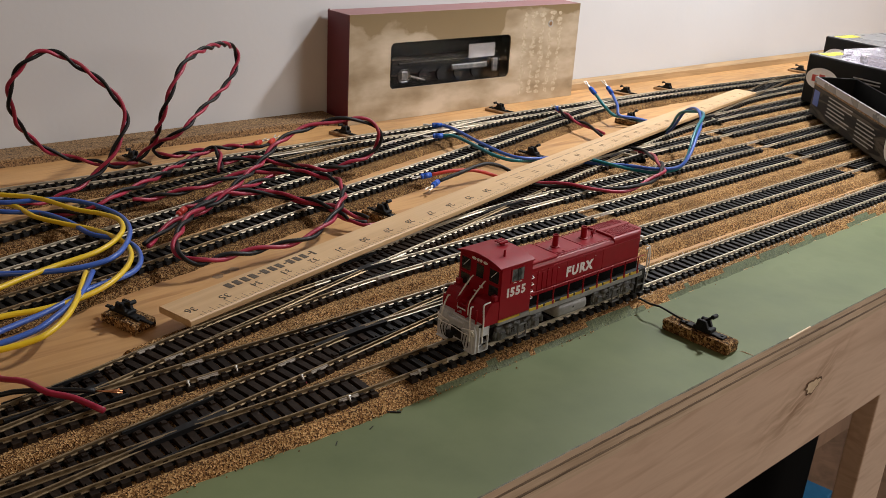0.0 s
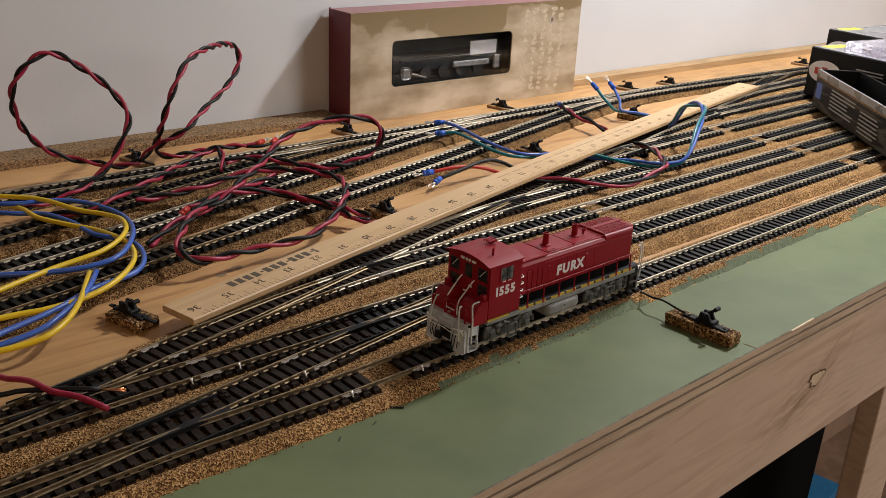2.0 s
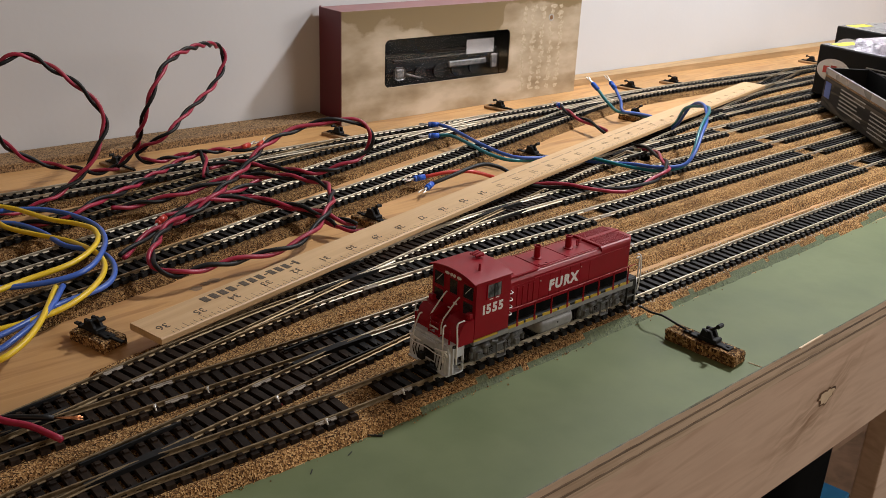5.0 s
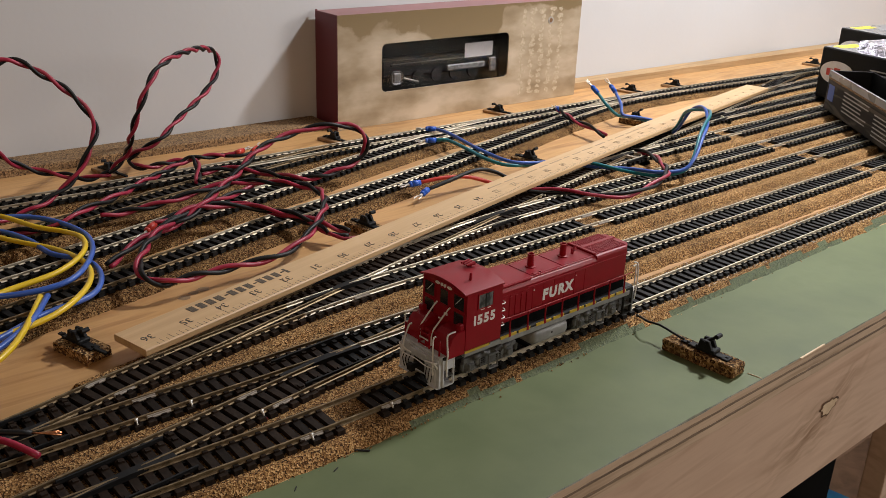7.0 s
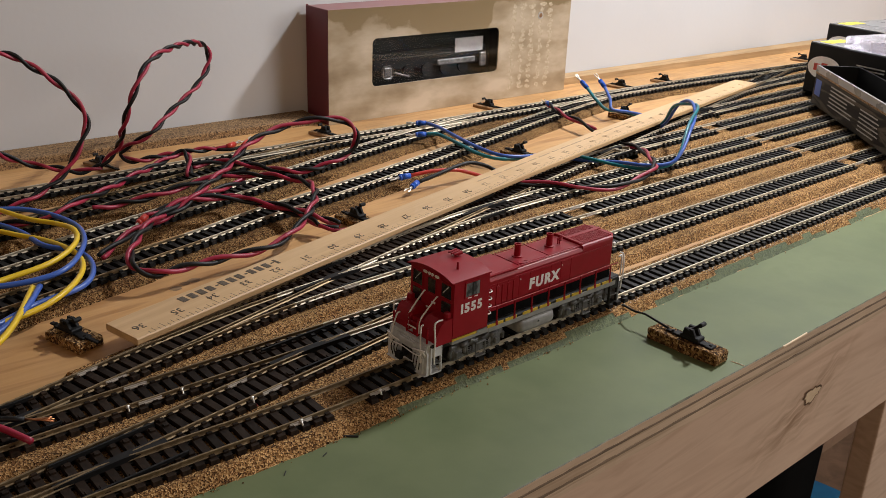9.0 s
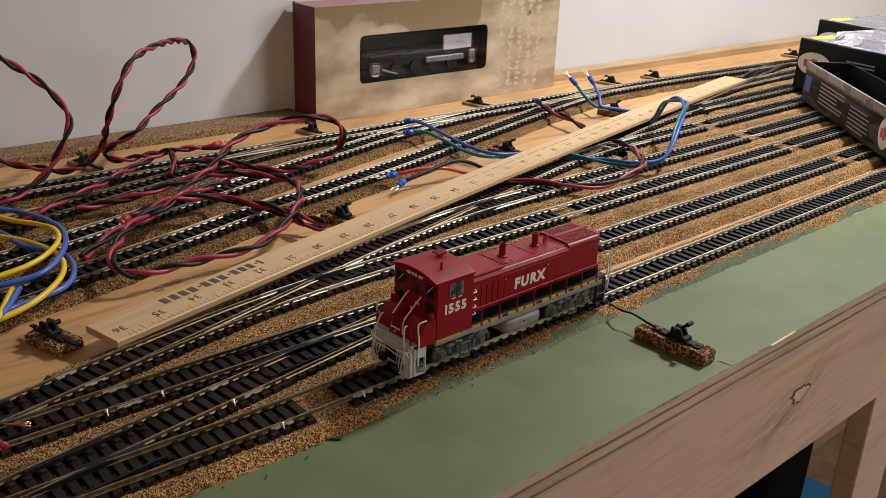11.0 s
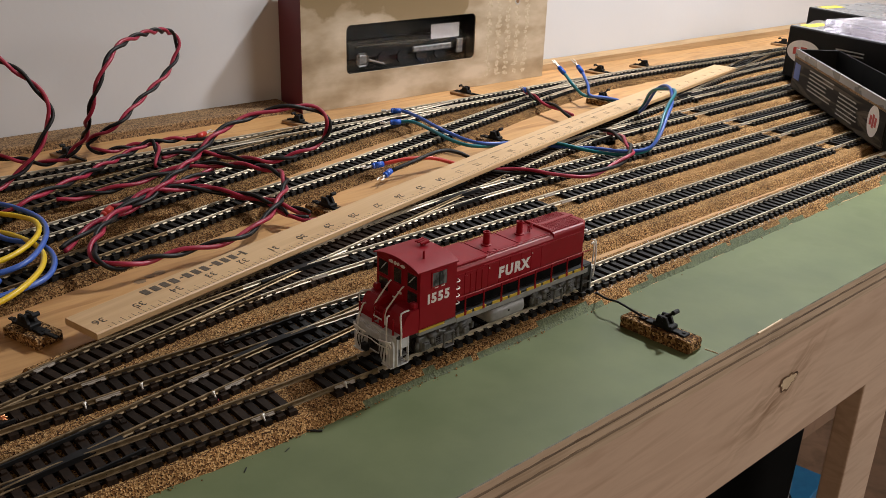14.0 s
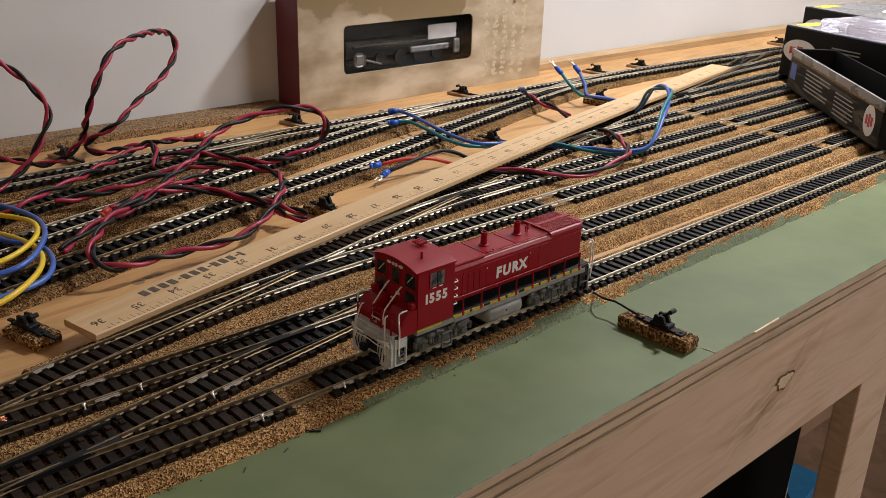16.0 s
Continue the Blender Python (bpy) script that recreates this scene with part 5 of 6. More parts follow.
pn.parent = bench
bm = bmesh.new()
box(bm, 0, 0.012, 0, 0.30, 0, 0.40, 0.001)
pn = part("divider_board", bm, WALL, bench, "pale upright divider board")
pn.matrix_basis = pose(0.86, 0.22, -0.6895)
blue = thing("blue_carton", (0.90, 0.225, -0.6895), "blue cardboard carton with black diamond print on shelf", "box", rz=8)
bm = bmesh.new()
box(bm, 0, 0.16, 0, 0.09, 0, 0.070, 0.0012)
part("carton_body", bm, BLUE_CARD, blue)
for sgn, dim in ((0, "front"), (1, "top")):
    bm = bmesh.new()
    pts = [(0.015, 0.038), (0.055, 0.010), (0.095, 0.038), (0.055, 0.066)]
    bm.faces.new([bm.verts.new((x, -0.0004, z) if not sgn else (x, z, 0.0704)) for x, z in pts])
    part("diamond_print", bm, BLACK_CARD, blue, "black diamond shaped print")
    bm = bmesh.new()
    if sgn:
        box(bm, 0.035, 0.075, 0.040, 0.050, 0.0704, 0.0708)
    else:
        box(bm, 0.035, 0.075, -0.0008, -0.0003, 0.040, 0.050)
    part("print_bar", bm, WHITE_PAINT, blue, "white print bar")

# ---- solder feeders on the rails ----
for key, x, s in (("front", 0.0275, -1), ("front", -0.019, -1), ("second", -0.048, -1), ("crossover", -0.026, -1), ("ladder", -0.012, 1), ("yard_three", 0.112, -1), ("second", -0.078, -1)):
    line = LINES[key]
    d, nn = along(line)
    i = int(np.argmin(abs(line[:, 0] - x)))
    p = line[i] + nn[i] * (HALF + 0.0006) * s
    q = line[i] + nn[i] * (HALF + 0.0030) * s
    bm = bmesh.new()
    tube(bm, smooth_path([(p[0] + 0.001, p[1], RAIL_TOP - 0.0004), (p[0], p[1], RAIL_TOP - 0.0008), ((p[0] + q[0]) / 2, (p[1] + q[1]) / 2, 0.0085), (q[0], q[1], 0.0052)], 0.0006), 0.0005, 6)
    ball(bm, (p[0], p[1], RAIL_TOP - 0.0010), 0.0010, 8, 6)
    part("feeder_joint", bm, TIN, TRACKS[key], "bright solder joint with feeder wire", smooth=True)
    bm = bmesh.new()
    cyl(bm, (q[0], q[1], 0.0050), (q[0] + 0.0004, q[1] - 0.0004, 0.0066), 0.0007, seg=8)
    part("feeder_sleeve", bm, RED_WIRE, TRACKS[key], "red wire sleeve", smooth=True)

# ---- locomotive ----
LOCO_AT = (0.128, 0.1010, RAIL_TOP)
loco = thing("locomotive", LOCO_AT, "maroon red model switcher locomotive with grey running gear", "model locomotive")
U = 0.001


def mbox(bm, *a, bevel=0.0, seg=1):
    return box(bm, *[v * U for v in a], bevel * U, seg)


def mpart(name, mat, *boxes, bevel=0.3, label="", parent=None):
    bm = bmesh.new()
    for b in boxes:
        mbox(bm, *b, bevel=bevel)
    return part(name, bm, mat, parent or loco, label)


def rod(name, mat, lines, r=0.3, label="", parent=None):
    bm = bmesh.new()
    for ln in lines:
        tube(bm, smooth_path([tuple(v * U for v in p) for p in ln], 0.0006), r * U, 6)
    return part(name, bm, mat, parent or loco, label, smooth=True)


def locomotive():
    # frame, deck and painted sill stripe
    mpart("frame", LOCO_DARK, (-70, 72, -13.2, 13.2, 12.2, 17.0), (-73.5, 75, -16.5, 16.5, 16.4, 18.2), label="dark frame and deck")
    for s in (-1, 1):
        mpart("side_sill", TANK_GREY, (-34, 72, min(s * 14.4, s * 16.7), max(s * 14.4, s * 16.7), 13.6, 16.6), (-60, -34, min(s * 14.4, s * 16.9), max(s * 14.4, s * 16.9), 14.4, 16.6), bevel=0.3, label="grey side sill")
        mpart("sill_stripe", LOCO_YELLOW, (-60, -43, min(s * 16.6, s * 17.2), max(s * 16.6, s * 17.2), 16.7, 18.4), bevel=0, label="yellow sill stripe")
        mpart("sill_stripe", TANK_GREY, (-42.6, -35.4, min(s * 16.6, s * 17.2), max(s * 16.6, s * 17.2), 16.7, 18.4), bevel=0, label="grey sill stripe")
        for k in range(8):
            x = -34.6 + k * 13.4
            mpart("sill_stripe", LOCO_YELLOW, (x, x + 11.6 - 3.0 * (k % 2), min(s * 16.5, s * 16.95), max(s * 16.5, s * 16.95), 16.7, 18.3), bevel=0, label="yellow sill stripe")
    # hood
    def prism(name, x0, x1, hw, z0, z1, ch, mat=LOCO_RED, label=""):
        bm = bmesh.new()
        sec = [(-hw, z0), (-hw, z1 - ch), (-hw + ch * 0.35, z1 - ch * 0.35), (-hw + ch, z1), (hw - ch, z1), (hw - ch * 0.35, z1 - ch * 0.35), (hw, z1 - ch), (hw, z0)]
        a = [bm.verts.new((x0 * U, y * U, z * U)) for y, z in sec]
        b = [bm.verts.new((x1 * U, y * U, z * U)) for y, z in sec]
        bm.faces.new(a)
        bm.faces.new(b[::-1])
        for i in range(8):
            bm.faces.new((a[i], b[i], b[(i + 1) % 8], a[(i + 1) % 8]))
        bmesh.ops.recalc_face_normals(bm, faces=bm.faces)
        return part(name, bm, mat, loco, label)
    prism("hood", -36, 44.0, 12.2, 18, 43.2, 2.6, label="long maroon engine hood")
    # radiator section with clipped rear corners
    bm = bmesh.new()
    plan = [(44, -12.2), (70.5, -12.2), (75.5, -8.4), (75.5, 8.4), (70.5, 12.2), (44, 12.2)]
    rings = []
    for z, q in ((18, 1.0), (42.2, 1.0), (43.4, 0.965), (43.9, 0.88)):
        rings.append([bm.verts.new(((58 + (x - 58) * (1 - (1 - q) * 0.5 if x > 58 else 1)) * U, y * q * U, z * U)) for x, y in plan])
    for r0, r1 in zip(rings, rings[1:]):
        for i in range(6):
            bm.faces.new((r0[i], r0[(i + 1) % 6], r1[(i + 1) % 6], r1[i]))
    bm.faces.new(rings[-1])
    bm.faces.new(rings[0][::-1])
    bmesh.ops.recalc_face_normals(bm, faces=bm.faces)
    part("radiator_hood", bm, LOCO_RED, loco, "maroon radiator section")
    mpart("roof_hatch", LOCO_RED, (-34.5, -8, -11.4, 11.4, 42.4, 44.0), bevel=0.5)
    mpart("roof_hatch", LOCO_RED, (-6, 17.2, -9.2, 9.2, 42.9, 43.5), bevel=0.2)
    mpart("roof_hatch", LOCO_RED, (17.8, 40, -9.2, 9.2, 42.9, 43.5), bevel=0.2)
    for k in range(25):
        x = 46.4 + k * 1.0
        mpart("grille_bar", LOCO_RED, (x, x + 0.5, -10.4, 10.4, 43.7, 44.35), bevel=0)
    mpart("grille_strip", LOCO_RED, (45.4, 74.2, 0.2, 3.0, 43.8, 44.6), bevel=0.2)
    mpart("grille_rim", LOCO_RED, (44.2, 46.0, -10.8, 10.8, 43.7, 44.5), bevel=0.25)
    for s in (-1, 1):
        mpart("marker_lamp", WHITE_PAINT, (71.0, 73.2, min(s * 11.2, s * 13.2), max(s * 11.2, s * 13.2), 38.0, 39.6), bevel=0.3, label="small pale marker lamp")
        for k in range(9):
            x = -33 + k * 8.4
            mpart("hood_door", LOCO_RED, (x, x + 7.9, min(s * 12.1, s * 12.34), max(s * 12.1, s * 12.34), 25, 38.5), bevel=0.1)
            if k in (1, 3, 7):
                mpart("door_latch", WHITE_PAINT, (x + 0.5, x + 1.1, min(s * 12.3, s * 12.6), max(s * 12.3, s * 12.6), 36.0, 36.7), bevel=0.1)
        # black strip in place of the shadow along the walkway
        mpart("shadow_panel", BLACK_MATT, (-34, 70, min(s * 12.5, s * 12.75), max(s * 12.5, s * 12.75), 18.2, 23.0), bevel=0, label="black strip painted for the shaded walkway")
        for k in range(5):
            x = -29.5 + k * 4.2
            mpart("louvre", LOCO_RED, (x, x + 1.7, min(s * 12.2, s * 12.7), max(s * 12.2, s * 12.7), 25.4, 37.2), bevel=0.2)
        for k in range(4):
            z = 24 + k * 4.2
            rod("hood_step", WHITE_PAINT, [[(-33.6, s * 12.4, z), (-33.2, s * 14.4, z - 0.4), (-30.4, s * 14.4, z - 0.4), (-30.0, s * 12.4, z)]], 0.32, "white grab iron")
        mpart("belt_rail", LOCO_RED, (-12, 70, min(s * 12.2, s * 12.6), max(s * 12.2, s * 12.6), 38.9, 39.4), bevel=0.1)
        mpart("tread_line", LOCO_RED, (-8, 44, min(s * 10.2, s * 10.6), max(s * 10.2, s * 10.6), 43.1, 43.5), bevel=0.1)
    rod("lifting_ring", LOCO_RED, [[(-4, -6.5, 43.4), (-4, -9.5, 43.9), (1, -9.5, 43.9), (1, -6.5, 43.4)]], 0.25)
    rod("hood_hoop", LOCO_RED, [[(43.4, -11, 43.0), (43.2, -9, 44.6), (43.2, 9, 44.6), (43.4, 11, 43.0)]], 0.35)
    # stacks, bell and lifting lugs
    for x in (2, 28):
        bm = bmesh.new()
        rings = []
        for r, z in ((3.0, 43.3), (2.9, 44.0), (1.95, 44.3), (1.75, 50.2), (2.0, 50.4), (2.0, 51.2), (1.5, 51.2), (1.3, 48.5)):
            rings.append([bm.verts.new(((x + r * math.cos(i * math.pi / 8)) * U, r * math.sin(i * math.pi / 8) * U, z * U)) for i in range(16)])
        for r0, r1 in zip(rings, rings[1:]):
            for i in range(16):
                bm.faces.new((r0[i], r0[(i + 1) % 16], r1[(i + 1) % 16], r1[i]))
        bm.faces.new(rings[-1])
        bm.faces.new(rings[0][::-1])
        part("exhaust_stack", bm, LOCO_RED, loco)
    bm = bmesh.new()
    cyl(bm, (35 * U, -1.5 * U, 43.5 * U), (35 * U, -1.5 * U, 47 * U), 0.4 * U, seg=6)
    cyl(bm, (35 * U, -1.5 * U, 46 * U), (36.8 * U, -1.5 * U, 48.2 * U), 1.4 * U, 0.6 * U, 12)
    cyl(bm, (33.6 * U, -1.5 * U, 44 * U), (33.6 * U, -1.5 * U, 47.5 * U), 0.4 * U, seg=6)
    part("bell", bm, LOCO_RED, loco)
    # cab
    bm = bmesh.new()
    x0, x1, hw, zs, zc = -60, -35.5, 17.2, 49.3, 52.4
    sec = [(-hw, 18), (-hw, zs)] + [(hw * math.sin(radians(a)) / math.sin(radians(30)) , zs + (zc - zs) * (math.cos(radians(a)) - math.cos(radians(30))) / (1 - math.cos(radians(30)))) for a in range(-24, 25, 8)] + [(hw, zs), (hw, 18)]
    a = [bm.verts.new((x0 * U, y * U, z * U)) for y, z in sec]
    b = [bm.verts.new((x1 * U, y * U, z * U)) for y, z in sec]
    bm.faces.new(a)
    bm.faces.new(b[::-1])
    k = len(sec)
    for i in range(k):
        bm.faces.new((a[i], b[i], b[(i + 1) % k], a[(i + 1) % k]))
    bmesh.ops.recalc_face_normals(bm, faces=bm.faces)
    cab = part("cab", bm, LOCO_RED, loco, "maroon cab with arched roof")
    # roof overhang
    bm = bmesh.new()
    hw2 = hw + 0.7
    top = [(hw2 * math.sin(radians(t)) / math.sin(radians(30)), zs + 0.2 + (zc - zs) * (math.cos(radians(t)) - math.cos(radians(30))) / (1 - math.cos(radians(30)))) for t in range(-30, 31, 6)]
    rows = []
    for x in (-62, -35):
        rows.append([bm.verts.new((x * U, y * U, (z + 0.7) * U)) for y, z in top] + [bm.verts.new((x * U, y * U, z * U)) for y, z in top[::-1]])
    n = len(rows[0])
    for i in range(n):
        bm.faces.new((rows[0][i], rows[1][i], rows[1][(i + 1) % n], rows[0][(i + 1) % n]))
    bm.faces.new(rows[0])
    bm.faces.new(rows[1][::-1])
    bmesh.ops.recalc_face_normals(bm, faces=bm.faces)
    roof = part("cab_roof", bm, LOCO_RED, loco, "gently arched maroon cab roof", smooth=True)
    roof.data.set_sharp_from_angle(angle=radians(30))

    def pane(face, a0, a1, z0, z1, at, glass=None):
        """A dark framed window set in the cab; face x or y."""
        t = 0.25
        out = -1 if at < 0 else 1
        fr, gl = bmesh.new(), bmesh.new()
        f = 0.55
        for b0, b1, c0, c1 in ((a0 - f, a1 + f, z0 - f, z0), (a0 - f, a1 + f, z1, z1 + f), (a0 - f, a0, z0, z1), (a1, a1 + f, z0, z1)):
            if face == "y":
                mbox(fr, b0, b1, min(at, at + out * t * 1.6), max(at, at + out * t * 1.6), c0, c1)
            else:
                mbox(fr, min(at, at + out * t * 1.6), max(at, at + out * t * 1.6), b0, b1, c0, c1)
        if face == "y":
            mbox(gl, a0, a1, min(at, at + out * t), max(at, at + out * t), z0, z1)
        else:
            mbox(gl, min(at, at + out * t), max(at, at + out * t), a0, a1, z0, z1)
        wn = part("window", gl, glass or WINDOW, cab, "dark cab window" if not glass else "cab side window with a grey reflection in its colour")
        part("window_frame", fr, LOCO_RED, cab)
        return wn

    for s in (-1, 1):
        pane("y", -52.2, -42.6, 39.9, 47.4, s * 17.2, SIDE_WINDOW_SHEEN)
        mpart("window_post", LOCO_DARK, (-47.6, -46.9, min(s * 17.2, s * 17.6), max(s * 17.2, s * 17.6), 39.6, 47.6), bevel=0, parent=cab)
        for x in (-50.6, -46.2):
            mpart("window_mark", WHITE_PAINT, (x, x + 2.2, min(s * 17.2, s * 17.7), max(s * 17.2, s * 17.7), 38.9, 39.4), bevel=0, parent=cab, label="small white sill mark")
    pane("x", -15.2, -7.6, 39.5, 47, -60)
    pane("x", 7.6, 15.2, 39.5, 47, -60)
    pane("x", -15.2, -7.8, 30.5, 37.4, -60)
    pane("x", 7.8, 15.2, 30.5, 37.4, -60)
    pane("x", -3.0, 3.0, 38.5, 46.5, -60)
    rod("windscreen_wiper", WHITE_PAINT, [[(-60.6, -13.5, 46.5), (-60.8, -9.5, 42)], [(-60.6, 9, 46.5), (-60.8, 13, 42)]], 0.22, "pale wiper arm")
    # headlight and number board
    bm = bmesh.new()
    mbox(bm, -60.9, -60, -7.0, 7.0, 48.0, 50.3, bevel=0.4)
    part("headlight_housing", bm, LOCO_RED, cab)
    for y in (-1.15, 1.15):
        bm = bmesh.new()
        cyl(bm, (-61.25 * U, y * U, 49.1 * U), (-60.8 * U, y * U, 49.1 * U), 0.95 * U, 0.85 * U, 14)
        part("headlight", bm, LENS, cab, "pale round headlight lens")
    for y in (-4.6, 4.6):
        bm = bmesh.new()
        vs = cyl(bm, (-61.1 * U, 0, 0), (-60.8 * U, 0, 0), 1.0 * U, seg=18)
        for v in vs:
            v.co = Vector((v.co.x, y * U + v.co.y * 1.75, 49.0 * U + v.co.z * 0.85))
        part("number_board", bm, LENS, cab, "small pale oval number board")
    # full-width nose below the front windows, with the door recess and ladder
    for s in (-1, 1):
        bm = bmesh.new()
        prof = [(-59.9, 16.8), (-71.2, 16.8), (-71.2, 22.0), (-68.6, 27.8), (-66.0, 30.0), (-59.9, 30.4)]
        y0, y1 = s * 4.6, s * 17.0
        a = [bm.verts.new((x * U, y0 * U, z * U)) for x, z in prof]
        b = [bm.verts.new((x * U, y1 * U, z * U)) for x, z in prof]
        bm.faces.new(a)
        bm.faces.new(b[::-1])
        for i in range(6):
            bm.faces.new((a[i], b[i], b[(i + 1) % 6], a[(i + 1) % 6]))
        bmesh.ops.recalc_face_normals(bm, faces=bm.faces)
        bmesh.ops.bevel(bm, geom=list(bm.edges), offset=0.35 * U, segments=2, affect="EDGES")
        part("nose_box", bm, LOCO_RED, loco)
        mpart("nose_hatch", LOCO_RED, (-63.6, -60.2, min(s * 13, s * 16.4), max(s * 13, s * 16.4), 30.0, 33.4), bevel=0.6)
    mpart("nose_middle", LOCO_RED, (-69.0, -59.9, -4.7, 4.7, 18.2, 26.0), bevel=0.4)
    mpart("front_door", LOCO_RED, (-60.6, -60, -4.2, 4.2, 26, 37.4), bevel=0.2)
    for y in (-4.2, 4.2):
        rod("ladder_post", LOCO_RED, [[(-72.6, y, 12), (-72.6, y, 26.0), (-69.6, y, 28.5)]], 0.6)
    for z in (15.5, 19.0, 22.5, 25.5):
        rod("ladder_rung", LOCO_RED if z != 22.5 else WHITE_PAINT, [[(-72.7, -4.2, z), (-72.7, 4.2, z)]], 0.4)
    mpart("ladder_plate", LOCO_RED, (-72.2, -70.6, -4.2, 0.5, 13, 21), bevel=0.3)
    for s in (-1, 1):
        rod("end_post", LOCO_RED, [[(-74.0, s * 13.5, 16), (-74.0, s * 13.5, 27)]], 0.6)
    mpart("door_handle", WHITE_PAINT, (-61.2, -60.4, 1.0, 3.2, 29.4, 30.1), (-61.2, -60.4, -3.6, -1.0, 33.2, 34.3), bevel=0.1)
    # horn and cab roof details
    bm = bmesh.new()
    cyl(bm, (-51 * U, -9 * U, 50 * U), (-51 * U, -9 * U, 56.5 * U), 0.75 * U, 0.6 * U, 10)
    part("antenna", bm, LOCO_RED, loco)
    bm = bmesh.new()
    for y in (2, 4, 6):
        cyl(bm, (-44 * U, y * U, 55.0 * U), (-38.5 * U, y * U, 55.0 * U), 0.5 * U, 1.1 * U, 10)
    cyl(bm, (-41 * U, 1.2 * U, 54.4 * U), (-41 * U, 6.8 * U, 54.4 * U), 0.5 * U, seg=8)
    cyl(bm, (-41 * U, 4 * U, 52.4 * U), (-41 * U, 4 * U, 55 * U), 0.6 * U, seg=8)
    part("horn", bm, LOCO_RED, loco)
    # lettering on both sides
    for s, rz in ((-1, 0), (1, 180)):
        rot = Euler((math.pi / 2, 0, radians(rz))).to_matrix().to_4x4()
        for ch, dx in zip("1555", (-5.9, -2.4, 2.0, 6.4)):
            lettering("road_number", ch, 7.1 * U, WHITE_PAINT, loco, Matrix.Translation(((-48.3 - s * dx) * U, s * 17.24 * U, 33.4 * U)) @ rot, bold=0.00034, depth=0.00004)
        for ch, dx in zip("FURX", (-9.5, -3.4, 3.3, 9.5)):
            lettering("reporting_mark", ch, 8.4 * U, WHITE_PAINT, loco, Matrix.Translation(((11.6 - s * dx) * U, s * 12.42 * U, 31.1 * U)) @ rot, bold=0.00044, shear=0.05, depth=0.00005)
    # side railings
    for s in (-1, 1):
        for k in range(8):
            x = -28 + k * 13.4
            rod("railing_post", LOCO_RED, [[(x, s * 16.7, 17), (x, s * 16.6, 27.8)]], 0.5)
            mpart("post_foot", LOCO_RED, (x - 0.9, x + 0.9, min(s * 16.6, s * 17.1), max(s * 16.6, s * 17.1), 16.4, 19.2), bevel=0.2)
        rod("handrail", LOCO_RED, [[(-34, s * 13.5, 29.4), (-30, s * 16.4, 27.8), (64, s * 16.4, 27.8), (70, s * 16.4, 27.8)]], 0.3)
    # end rails, white grab irons
    grabs = []
    for s in (-1, 1):
        grabs += [[(-60.4, s * 5.0, 37.8), (-61.4, s * 5.0, 37.6), (-67.8, s * 4.8, 31.6), (-71.6, s * 4.6, 27.0), (-72.0, s * 4.6, 20)],
                  [(-65.4, s * 15.2, 30.2), (-69.6, s * 16.2, 30.8), (-71.8, s * 16.6, 29.4), (-71.4, s * 16.9, 20), (-71.8, s * 17.0, 15), (-71.6, s * 17.0, 7.5)],
                  [(-73.2, s * 9.6, 27.4), (-75.0, s * 9.8, 26.6), (-76.6, s * 11.6, 17.5), (-76.9, s * 12.2, 8)],
                  [(-76.4, s * 15, 15.5), (-78, s * 13, 15.8), (-78, s * 8, 14.8), (-76.4, s * 5.5, 13.4)],
                  [(76, s * 14.5, 33), (78.5, s * 15.5, 31), (79, s * 16, 20), (78, s * 16, 9)], [(73, s * 16.4, 31.5), (76, s * 16.2, 31), (76.2, s * 16.2, 18.5)]]
    for g in grabs:
        rod("grab_iron", WHITE_PAINT, [g], 0.46, "white wire grab iron")
    rod("uncoupling_lever", WHITE_PAINT, [[(-77, -14, 12), (-78.6, -8, 12.5), (-78.4, 0, 13), (-78.6, 8, 12.5), (-77, 14, 12)]], 0.3, "pale uncoupling lever")
    # pilots, steps, couplers
    for s, x in ((-1, -74.8), (1, 76.2)):
        bm = bmesh.new()
        outline = [(-15.9, 1.2), (-7.6, 0.9), (-5.4, 4.6), (5.4, 4.6), (7.6, 0.9), (15.9, 1.2), (15.9, 13.2), (14.4, 17.4), (-14.4, 17.4), (-15.9, 13.2)]
        for dx in (-0.9, 0.9):
            for y, z in outline:
                bm.verts.new(((x + dx) * U, y * U, z * U))
        bm.verts.ensure_lookup_table()
        n = len(outline)
        bm.faces.new(bm.verts[:n])
        bm.faces.new(bm.verts[n:][::-1])
        for i in range(n):
            bm.faces.new((bm.verts[i], bm.verts[n + i], bm.verts[n + (i + 1) % n], bm.verts[(i + 1) % n]))
        bmesh.ops.recalc_face_normals(bm, faces=bm.faces)
        part("pilot_plate", bm, PILOT_GREY if s < 0 else LOCO_GREY, loco, "grey pilot plate")
        mpart("end_deck", PILOT_GREY if s < 0 else LOCO_DARK, (min(x, x - s * 7.4), max(x, x - s * 7.4), -15.6, 15.6, 15.0, 18.6), bevel=0.4)
        steel = PILOT_GREY if s < 0 else LOCO_DARK
        for y in (-1, 1):
            # step well: an outer cheek with two dark openings, treads behind
            y0, y1 = sorted((y * 15.2, y * 16.6))
            mpart("step_side", steel, (min(x - s * 0.9, x - s * 2.0), max(x - s * 0.9, x - s * 2.0), y0, y1, 1.6, 17.0), (min(x - s * 8.0, x - s * 8.8), max(x - s * 8.0, x - s * 8.8), y0, y1, 1.8, 17.0), (min(x - s * 1.8, x - s * 8.2), max(x - s * 1.8, x - s * 8.2), min(y * 15.6, y * 16.4), max(y * 15.6, y * 16.4), 11.0, 17.0), bevel=0.15)
